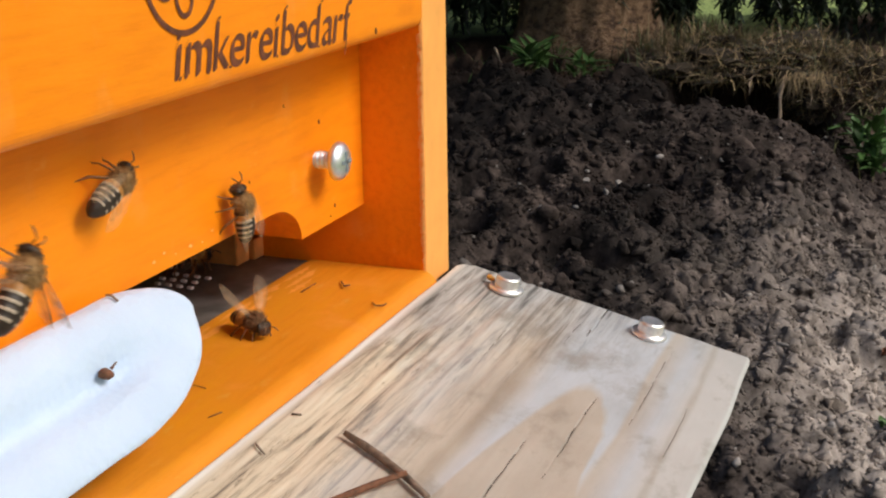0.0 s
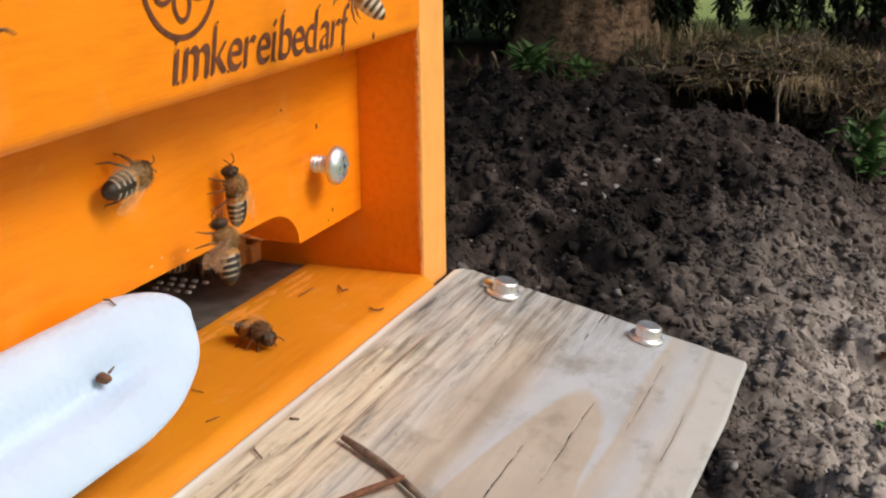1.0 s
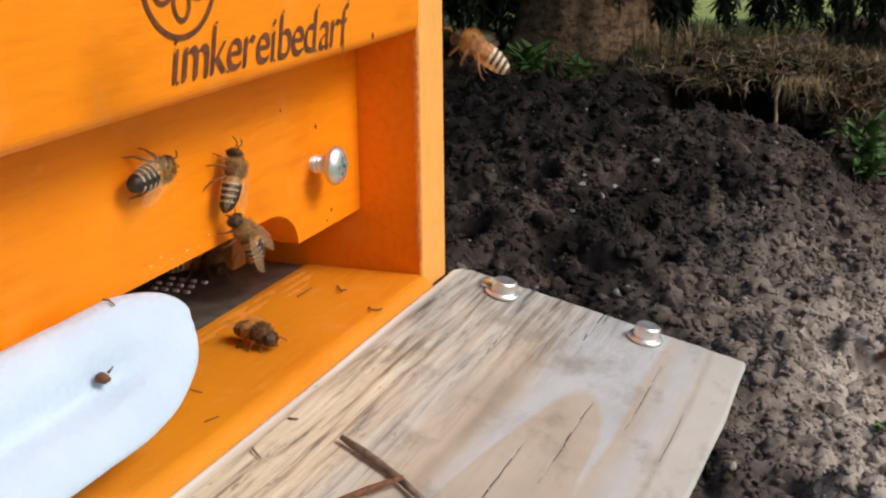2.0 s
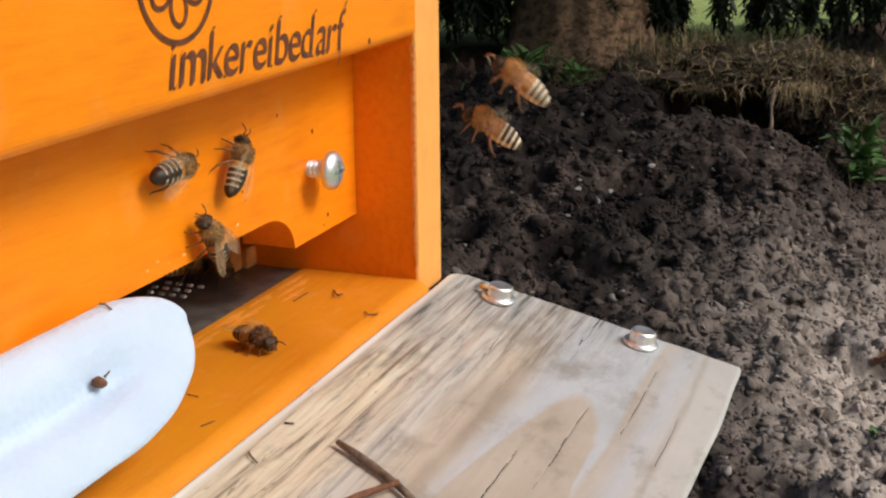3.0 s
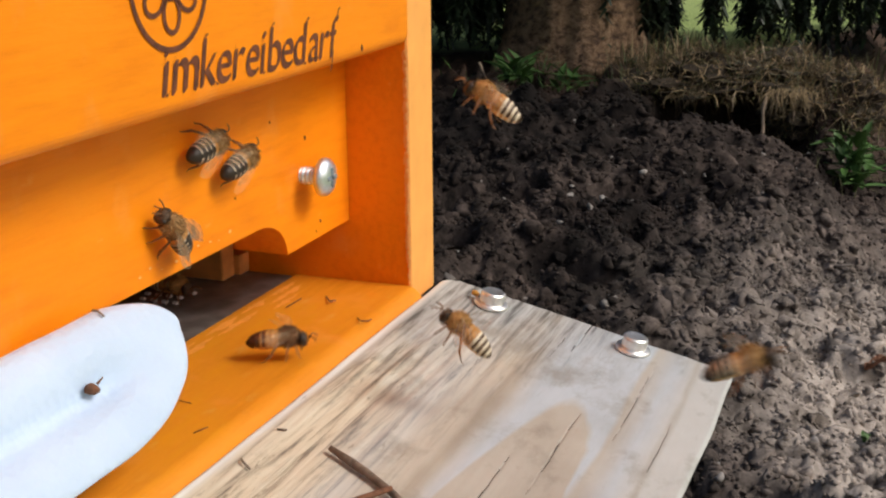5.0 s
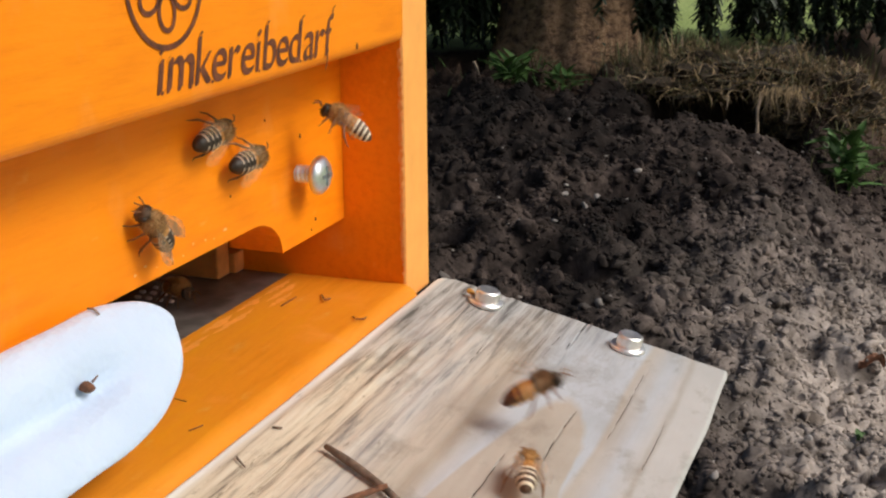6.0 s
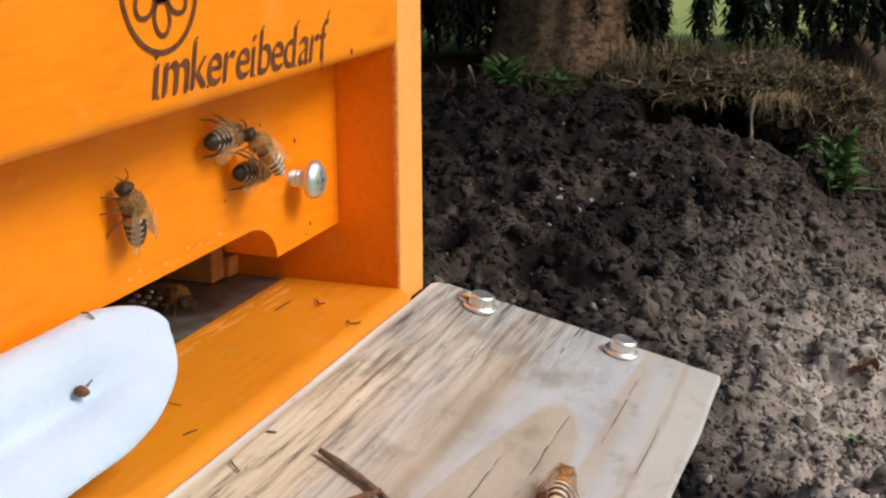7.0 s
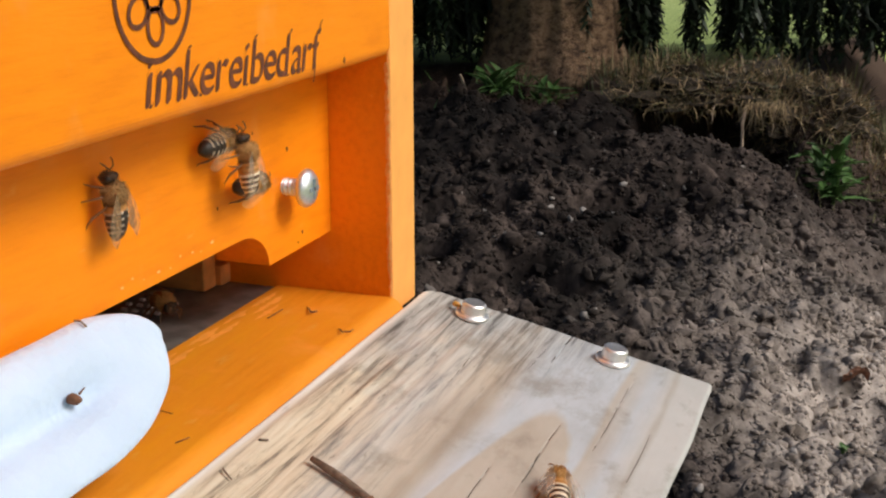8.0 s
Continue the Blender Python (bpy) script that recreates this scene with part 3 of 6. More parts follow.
def make_conifer():
    tree = thing("conifer", "tall conifer with brown bark and drooping dark boughs", "tree")
    zb = float(ground_height(*TREE))
    tree.location = (*TREE, zb)
    # trunk
    rows, cols = 90, 96
    vs = []
    for i in range(rows):
        h = -0.08 + 2.6 * (i / (rows - 1)) ** 1.6
        r0 = 0.168 - 0.02 * max(h, 0) + 0.05 * math.exp(-max(h + 0.02, 0) / 0.09)
        for j in range(cols):
            a = 2 * math.pi * j / cols
            n = noise.noise((math.cos(a) * 2.2, math.sin(a) * 2.2, h * 1.2)) * 0.014
            n += abs(noise.noise((math.cos(a) * 7, math.sin(a) * 7, h * 5 + 3))) * 0.016
            n += noise.noise((math.cos(a) * 19, math.sin(a) * 19, h * 16)) * 0.005
            flare = 0.03 * max(0, math.cos(5 * a + 0.6)) * math.exp(-max(h, 0) / 0.06)
            r = r0 + n + flare
            vs.append((r * math.cos(a), r * math.sin(a), h))
    fs = [(i * cols + j, i * cols + (j + 1) % cols, (i + 1) * cols + (j + 1) % cols, (i + 1) * cols + j) for i in range(rows - 1) for j in range(cols)]
    raw_mesh("trunk", vs, fs, MAT_BARK, tree, smooth=True)
    # boughs that hang to the ground, and the crown above
    rng = np.random.RandomState(11)
    lv, lf = [], []

    def spray(p, d, size, n, gaps=()):
        """A hanging twig with needles to both sides."""
        p, d = np.array(p, float), np.array(d, float)
        for k in range(n):
            c = p + d * size * k / n
            g = c[1] + TREE[1] - 0.175 * c[0]
            if any(abs(g - o) < w for o, w in gaps):
                continue
            side = np.array([rng.normal(), rng.normal(), -0.5 + 0.4 * rng.normal()])
            side /= np.linalg.norm(side)
            ln, w = 0.034 * rng.uniform(0.6, 1.3), 0.006
            wd = np.cross(side, d)
            wd /= np.linalg.norm(wd) + 1e-9
            o = len(lv)
            lv.extend([c - wd * w, c + wd * w, c + side * ln + wd * w * 0.4 + d * 0.01, c + side * ln - wd * w * 0.4 + d * 0.01])
            lf.append((o, o + 1, o + 2, o + 3))

    def bough(a, h0, reach, drop, low, gaps=()):
        """A limb and the twigs that hang from it down to about low above the ground."""
        path = []
        for s in np.linspace(0, 1, 7):
            path.append((math.cos(a) * (0.1 + reach * s), math.sin(a) * (0.1 + reach * s), h0 + 0.1 * math.sin(s * 3.1) - drop * s * s))
        part("bough", tube_bm(path, list(np.linspace(0.022, 0.004, 7)), 7), MAT_BARK, tree)
        for s in np.linspace(0.12, 1, int(reach * 22)):
            q = np.array([np.interp(s, np.linspace(0, 1, 7), [c[i] for c in path]) for i in range(3)])
            for n in range(4):
                p = q + rng.normal(size=3) * [0.09, 0.07, 0.02]
                g = p[1] + TREE[1] - 0.165 * p[0]
                if low < 0.5 and (any(abs(g - c) < w for c, w in gaps) or (g < 0.9 and value_noise(np.array(g), np.array(0.5), 0.035, 77) < -0.35)):
                    continue
                ln = max(0.08, p[2] - low * rng.uniform(0.25, 2.4))
                d = np.array([rng.normal() * 0.07, rng.normal() * 0.07, -1.0])
                d /= np.linalg.norm(d)
                keep = min(ln, 0.45)
                spray(p + d * (ln - keep), d, keep, int(30 + keep * 110) if low < 0.5 else 16, gaps if low < 0.5 else ())

    gaps = ((0.475, 0.042), (0.365, 0.030), (0.285, 0.008), (0.235, 0.006), (0.20, 0.010), (0.12, 0.010), (0.05, 0.008), (-0.01, 0.009), (-0.07, 0.008))
    for a, h0, reach in ((-1.25, 0.62, 1.2), (-0.95, 0.55, 1.1), (-0.65, 0.60, 1.3), (-0.35, 0.66, 1.0), (-0.1, 0.6, 0.8), (0.5, 0.6, 1.0), (1.0, 0.62, 1.1), (1.45, 0.6, 0.9), (1.9, 0.7, 0.8), (1.2, 0.55, 0.8), (0.75, 0.5, 0.9), (1.65, 0.5, 0.7), (-1.0, 0.42, 1.3), (-0.8, 0.75, 0.8), (-1.1, 0.8, 0.9), (-1.18, 0.5, 1.45)):
        bough(a, h0, reach, 0.2, 0.035 if a < 0.3 else 0.07, gaps)
    for k in range(14):
        bough(2 * math.pi * k / 14 + rng.uniform(-0.2, 0.2), rng.uniform(1.4, 2.1), rng.uniform(0.9, 1.4), 0.2, 0.9)
    raw_mesh("foliage", lv, lf, MAT_NEEDLE, tree)["kind"] = "stuff"
    # crown: many flat sprays in uneven whorls
    lv.clear()
    lf.clear()
    for k in range(6500):
        h = 1.35 + 4.2 * rng.rand()
        reach = (1.4 - 0.24 * (h - 1.35)) * math.sqrt(rng.rand())
        a = rng.uniform(0, 2 * math.pi)
        if noise.noise((math.cos(a) * reach * 1.3, math.sin(a) * reach * 1.3, h * 2)) < -0.18:
            continue
        c = np.array([math.cos(a) * reach, math.sin(a) * reach, h - 0.22 * reach])
        d = np.array([math.cos(a) + rng.normal() * 0.5, math.sin(a) + rng.normal() * 0.5, -0.35 + rng.normal() * 0.25])
        d /= np.linalg.norm(d)
        s = np.cross(d, (0, 0, 1)) + rng.normal(size=3) * 0.2
        ln, w = rng.uniform(0.12, 0.24), rng.uniform(0.05, 0.09)
        o = len(lv)
        lv.extend([c, c + d * ln * 0.5 + s * w * 0.5, c + d * ln, c + d * ln * 0.5 - s * w * 0.5])
        lf.append((o, o + 1, o + 2, o + 3))
    raw_mesh("crown", lv, lf, MAT_NEEDLE, tree)["kind"] = "stuff"
    return tree


# ---- the hive ----
STRIP_Y = 0.01536      # face of the entrance strip, set back from the front
STRIP_Z = 0.0147       # its lower edge at the end
SLOT_Z = 0.0232        # upper edge of the bee slot in it
FRONT_Z = 0.0558       # lower edge of the front board
LEFT_X = -0.31


def rounded_profile_bm(outline, x0, x1, segs=1):
    """An extrusion along x of a closed (y, z) outline."""
    bm = bmesh.new()
    a = [bm.verts.new((x0, y, z)) for y, z in outline]
    b = [bm.verts.new((x1, y, z)) for y, z in outline]
    n = len(outline)
    for k in range(n):
        bm.faces.new((a[k], a[(k + 1) % n], b[(k + 1) % n], b[k]))
    bm.faces.new(a[::-1])
    bm.faces.new(b)
    bmesh.ops.recalc_face_normals(bm, faces=bm.faces)
    return bm


def arc(cy, cz, r, a0, a1, n=6):
    return [(cy + r * math.cos(radians(a0 + (a1 - a0) * k / n)), cz + r * math.sin(radians(a0 + (a1 - a0) * k / n))) for k in range(n + 1)]


def ribbon_ring(bm, cx, cz, rx, rz, width, y, turn=0.0, steps=40, span=(0, 360)):
    """A flat ring of constant width in the plane of the hive's front."""
    inner, outer = [], []
    for k in range(steps + 1):
        a = radians(span[0] + (span[1] - span[0]) * k / steps)
        for ring, g in ((inner, -width / 2), (outer, width / 2)):
            px, pz = (rx + g) * math.cos(a), (rz + g) * math.sin(a)
            t = radians(turn)
            ring.append(bm.verts.new((cx + px * math.cos(t) - pz * math.sin(t), y, cz + px * math.sin(t) + pz * math.cos(t))))
    for k in range(steps):
        bm.faces.new((inner[k], inner[k + 1], outer[k + 1], outer[k]))


def make_screw(parent):
    screw = new("screw")
    screw.parent = parent
    screw["label"] = "bright zinc pan-head screw"
    screw.matrix_basis = pose(-0.0226, STRIP_Y, 0.0302, 90, 0, 0)
    bm = bmesh.new()
    prof = []
    for k in range(9):
        z = -0.004 + 0.0085 * k / 8
        prof += [(0.00165, z), (0.0020, z + 0.0005)]
    part("shank", lathe_bm(prof, 20), MAT_STEEL, screw)
    head = [(0.0016, 0.0044), (0.0040, 0.0046), (0.0042, 0.0050), (0.0041, 0.0057), (0.0034, 0.0065), (0.0022, 0.0070), (0.0009, 0.0071)]
    bm = lathe_bm(head, 32)
    part("head", bm, MAT_STEEL, screw, smooth=True)
    # the cross is raised bars, its recess shade put into a darker zinc
    bm = bmesh.new()
    for a in (0, 90):
        box_bm((-0.0021, -0.0004, 0.0066), (0.0021, 0.0004, 0.00725), bm=bm)
        bmesh.ops.rotate(bm, verts=bm.verts, cent=(0, 0, 0), matrix=Matrix.Rotation(radians(90), 3, "Z"))
    part("cross_recess", bm, MAT_RECESS, screw)


WORD_X, WORD_Z, WORD_WIDTH = -0.0962, 0.0594, 0.0612
NIB = radians(38)


def letter_mesh(body, size):
    """One thin upright letter of the built-in type and the room it takes."""
    cu = bpy.data.curves.new("lettering", "FONT")
    cu.body, cu.size, cu.shear, cu.offset, cu.resolution_u = body, size, 0.22, -0.00015, 6
    tmp = new("lettering", cu)
    bpy.context.view_layer.update()
    me = bpy.data.meshes.new_from_object(tmp.evaluated_get(bpy.context.evaluated_depsgraph_get()))
    bpy.data.objects.remove(tmp)
    pts = [(v.co.x, v.co.y) for v in me.vertices]
    faces = [tuple(p.vertices) for p in me.polygons]
    bpy.data.meshes.remove(me)
    low = min(p[0] for p in pts)
    return [(x - low, y) for x, y in pts], faces, max(p[0] for p in pts) - low


def pen_stroke(bm, pts, y, nib):
    """A ribbon whose edges are the path moved along the nib."""
    rows = [[bm.verts.new((px + s * nib * math.cos(NIB), y, pz + s * nib * math.sin(NIB))) for s in (-1, 1)] for px, pz in pts]
    for a, b in zip(rows, rows[1:]):
        bm.faces.new((a[0], b[0], b[1], a[1]))


def make_lettering(parent):
    word, size = "imkereibedarf", 0.0110
    letters = [letter_mesh(c, size) for c in word]
    gap = (WORD_WIDTH - sum(l[2] for l in letters)) / (len(word) - 1)
    bm = bmesh.new()
    x0, tall, mid, lean = 0.0, size * 0.70, size * 0.50, 0.22
    for k, (c, (pts, faces, width)) in enumerate(zip(word, letters)):
        nib = 0.00050 if k < 2 else 0.00036
        for n in range(5):
            s = (n / 2 - 1) * nib
            vs = [bm.verts.new((x0 + px + s * math.cos(NIB), -0.000003 * (n + 5 * (k % 2)), py + s * math.sin(NIB))) for px, py in pts]
            for f in faces:
                bm.faces.new([vs[i] for i in f])
        y = -0.00004
        stem = {"k": 0.0, "b": 0.0, "d": 0.86 * width}.get(c)
        if stem is not None:
            hx = x0 + stem + lean * tall * (0.4 if c == "d" else 1.0)
            pen_stroke(bm, [(hx - 0.0002, tall - 0.0008), (hx + 0.0001, tall), (hx + 0.0005, tall + 0.0004), (hx + 0.0010, tall + 0.0003)], y, nib)
        if c in "imr":
            pen_stroke(bm, [(x0 + lean * mid - 0.0010, mid - 0.0009), (x0 + lean * mid + 0.0001, mid + 0.0001)], y, nib * 0.8)
        if c in "imkda":
            ex = x0 + width - (lean * mid if c != "k" else 0.0)
            pen_stroke(bm, [(ex - 0.0002, 0.0002), (ex + 0.0003, -0.0001), (ex + 0.0010, 0.0006)], y, nib * 0.7)
        if c == "f":
            pen_stroke(bm, [(x0 + 0.30 * width, 0.0010), (x0 + 0.14 * width, -0.0010), (x0 - 0.02 * width, -0.0026)], y, nib * 0.9)
            pen_stroke(bm, [(x0 + 0.9 * width, tall - 0.0001), (x0 + 1.08 * width, tall + 0.0012), (x0 + 1.25 * width, tall + 0.0013)], y, nib)
        x0 += width + gap
    ob = part("lettering", bm, MAT_BURNT, parent, "burnt-in dark brown word in a slanting pen hand")
    ob.matrix_basis = pose(WORD_X, -0.00012, WORD_Z, 0, 1.4, 0)
    bm = bmesh.new()
    cx, cz, y = -0.0925, 0.0762, -0.0002
    ribbon_ring(bm, cx, cz, 0.0102, 0.0102, 0.0009, y, steps=64)
    ribbon_ring(bm, cx, cz, 0.0026, 0.0026, 0.0008, y)
    for k in range(6):
        a = radians(30 + 60 * k)
        ribbon_ring(bm, cx + 0.0050 * math.cos(a), cz + 0.0050 * math.sin(a), 0.0027, 0.0021, 0.0008, y, turn=30 + 60 * k)
    part("round_emblem", bm, MAT_BURNT, parent, "burnt-in round emblem of rings")


def make_hive():
    hive = thing("beehive", "orange-painted wooden beehive with a recessed entrance", "beehive")
    # front board, its lower edge rounded over
    prof = arc(0.004, FRONT_Z + 0.0025, 0.0025, 270, 180)
    prof = [(0.0, 0.24)] + [(y - 0.0015, z) for y, z in prof][::-1] + [(0.0150, FRONT_Z), (0.0150, 0.24)]
    part("front_board", rounded_profile_bm(prof, LEFT_X, 0.0002), MAT_ORANGE, hive)
    # side walls
    for x0, x1 in ((0.0002, 0.015), (LEFT_X - 0.0148, LEFT_X - 0.0002)):
        bm = box_bm((x0, 0.0, -0.0045), (x1, 0.26, 0.24), 0.0007)
        for f in bm.faces:
            if f.calc_center_median().y < 0.002:
                f.material_index = 1
        part("side_wall", bm, (MAT_ORANGE, MAT_ORANGE_EDGE), hive)
    # torn fibres along the sawn inner edge
    rng = random.Random(3)
    bm = bmesh.new()
    for k in range(150):
        z = rng.uniform(0.0005, FRONT_Z - 0.001)
        h, w = rng.uniform(0.0005, 0.0022), rng.uniform(0.0004, 0.0013)
        q = [(-0.00005, -0.00005, z), (-0.00005, w, z + h * 0.35), (-0.0003, w * 0.7, z + h * 0.6), (-0.00005, -0.0001, z + h)]
        bm.faces.new([bm.verts.new(p) for p in q])
    part("torn_edge", bm, MAT_CHIPPED, hive)
    # bare sawn strip along that edge, ragged where the paint has torn away
    bm = bmesh.new()
    rows = []
    for k in range(91):
        z = 0.0035 + 0.0510 * k / 90
        w = 0.0012 + 0.0005 * noise.noise((z * 420, 2.0, 0.0)) + 0.0004 * noise.noise((z * 1500, 7.0, 0.0))
        w *= min(1.0, (z - 0.0030) / 0.0035)
        rows.append([bm.verts.new(p) for p in ((0.0001, -0.00004, z), (-0.00006, 0.0003, z), (-0.00002, w, z), (0.0003, w + 0.0001, z))])
    for a, b in zip(rows, rows[1:]):
        for k in range(3):
            bm.faces.new((a[k], b[k], b[k + 1], a[k + 1]))
    part("sawn_strip", bm, MAT_ORANGE_EDGE, hive, "pale sawn strip along the wall's edge")
    # entrance strip with the slot for the bees cut from below, rounded at its end
    outline = [(0.0, 0.0605), (0.0, STRIP_Z)]
    outline += [(-0.0307, STRIP_Z)]
    for k in range(1, 11):
        a = radians(9 * k)
        outline.append((-0.0307 - 0.0118 * (1 - math.cos(a)), STRIP_Z + (SLOT_Z - STRIP_Z) * math.sin(a)))
    outline += [(LEFT_X, SLOT_Z), (LEFT_X, 0.0605)]
    bm = bmesh.new()
    front = [bm.verts.new((x, STRIP_Y, z)) for x, z in outline]
    back = [bm.verts.new((x, STRIP_Y + 0.0125, z)) for x, z in outline]
    n = len(outline)
    for k in range(n):
        bm.faces.new((front[k], back[k], back[(k + 1) % n], front[(k + 1) % n]))
    bm.faces.new(front)
    bm.faces.new(back[::-1])
    bmesh.ops.recalc_face_normals(bm, faces=bm.faces)
    part("entrance_strip", bm, MAT_ORANGE, hive)
    # floor with a rounded nose
    prof = [(0.030, -0.0003)] + [(0.0012, 0.0)] + arc(0.0012, -0.0042, 0.0042, 90, 180, 24) + [(-0.003, -0.016), (0.030, -0.016)]
    part("floor_board", rounded_profile_bm(prof, LEFT_X, 0.0001), MAT_ORANGE_FLOOR, hive)
    # dark perforated sheet behind the floor board
    bm = box_bm((LEFT_X, 0.0301, -0.003), (0.0, 0.2, -0.0006), 0.0003)
    sheet = part("floor_sheet", bm, MAT_PLATE, hive, "dark perforated plastic sheet")
    # small white blocks added in place of light coming up through the slots
    for r in range(3):
        for c in range(4):
            lug = part("slot_light", box_bm((-0.00050, -0.0007, 0), (0.00050, 0.0007, 0.0008), 0.0002), MAT_LUG, sheet)
            lug.matrix_basis = pose(-0.0205 - r * 0.0037, 0.0458 + c * 0.0029 + (r % 2) * 0.0012, -0.0008, 0, 0, -8)
    # inside: end blocks, back wall
    part("inner_block", box_bm((-0.0046, 0.0425, -0.0005), (0.0, 0.058, 0.0045), 0.0004), MAT_INNER, hive)
    part("inner_post", box_bm((-0.0104, 0.0438, -0.0005), (-0.0048, 0.07, 0.05), 0.0005), MAT_INNER, hive)
    part("inner_wall", box_bm((-0.0046, 0.0585, -0.0005), (0.0, 0.07, 0.06), 0.0004), MAT_INNER, hive)
    part("back_wall", box_bm((LEFT_X, 0.245, -0.0045), (0.0, 0.26, 0.24), 0.0006), MAT_ORANGE, hive)
    part("lid", box_bm((LEFT_X - 0.02, -0.006, 0.2402), (0.022, 0.266, 0.255), 0.002), MAT_ORANGE, hive)
    part("bottom", box_bm((LEFT_X, 0.0305, -0.020), (0.0, 0.245, -0.0165), 0.0006), MAT_INNER, hive)
    make_lettering(hive)
    make_screw(hive)
    # rubbed paint along the back of the floor and over the slot
    rng = random.Random(12)
    for x, y, ln in ((-0.0035, 0.0278, 0.014), (-0.006, 0.0252, 0.016), (-0.013, 0.0228, 0.012), (-0.018, 0.0280, 0.012), (-0.026, 0.0256, 0.018), (-0.031, 0.0280, 0.014), (-0.044, 0.0262, 0.016), (-0.048, 0.0282, 0.014)):
        bm = bmesh.new()
        top = [(x - ln * k / 12, y + rng.uniform(0.0002, 0.0009) * math.sin(0.26 * k)) for k in range(13)]
        low = [(x - ln * k / 12, y - rng.uniform(0.0005, 0.0017) * math.sin(0.26 * k) - 0.00002) for k in range(12, -1, -1)]
        bm.faces.new([bm.verts.new((a, b, -0.00018 - 0.0001 * (b - 0.02) / 0.01)) for a, b in top + low])
        part("rubbed_patch", bm, MAT_RUBBED, hive)
    for k in range(9):
        x, z = -0.054 - 0.0038 * k + rng.uniform(-0.0006, 0.0006), SLOT_Z + 0.0022 + rng.uniform(-0.0009, 0.0012)
        r = rng.uniform(0.00028, 0.00060)
        bm = bmesh.new()
        bm.faces.new([bm.verts.new((x + r * rng.uniform(0.7, 1.5) * math.cos(a), STRIP_Y - 0.00015, z + 0.6 * r * math.sin(a))) for a in (0.2, 1.3, 2.4, 3.5, 4.6, 5.6)])
        part("paint_chip", bm, MAT_CHIPPED, hive)
    # chips and bare specks in the paint
    bm = bmesh.new()
    rng = random.Random(8)
    for x, z in ((-0.0360, 0.0440), (-0.0210, 0.0380), (-0.0510, 0.0318), (-0.0150, 0.0182), (-0.0172, 0.0163)):
        r = rng.uniform(0.0002, 0.0004)
        bmesh.ops.create_icosphere(bm, subdivisions=1, radius=r, matrix=Matrix.Translation((x, STRIP_Y - 0.0001, z)) @ Matrix.Diagonal((1, 0.4, 1.5, 1)))
    part("paint_specks", bm, MAT_BURNT, hive)["kind"] = "stuff"
    bm = bmesh.new()
    bmesh.ops.create_icosphere(bm, subdivisions=1, radius=0.0005, matrix=Matrix.Translation((-0.0240, 0, 0.0580)) @ Matrix.Diagonal((1, 0.4, 1.6, 1)))
    part("paint_speck", bm, MAT_BURNT, hive)
    return hive


# ---- landing plank ----
PLANK_TILT = radians(12.8)


def plank_point(u, v, w=0.0):
    """A world point u along the plank, v out from the hive, w above its face."""
    return Vector((u, -0.003 - v * math.cos(PLANK_TILT) - w * math.sin(PLANK_TILT), -0.0015 - v * math.sin(PLANK_TILT) + w * math.cos(PLANK_TILT)))


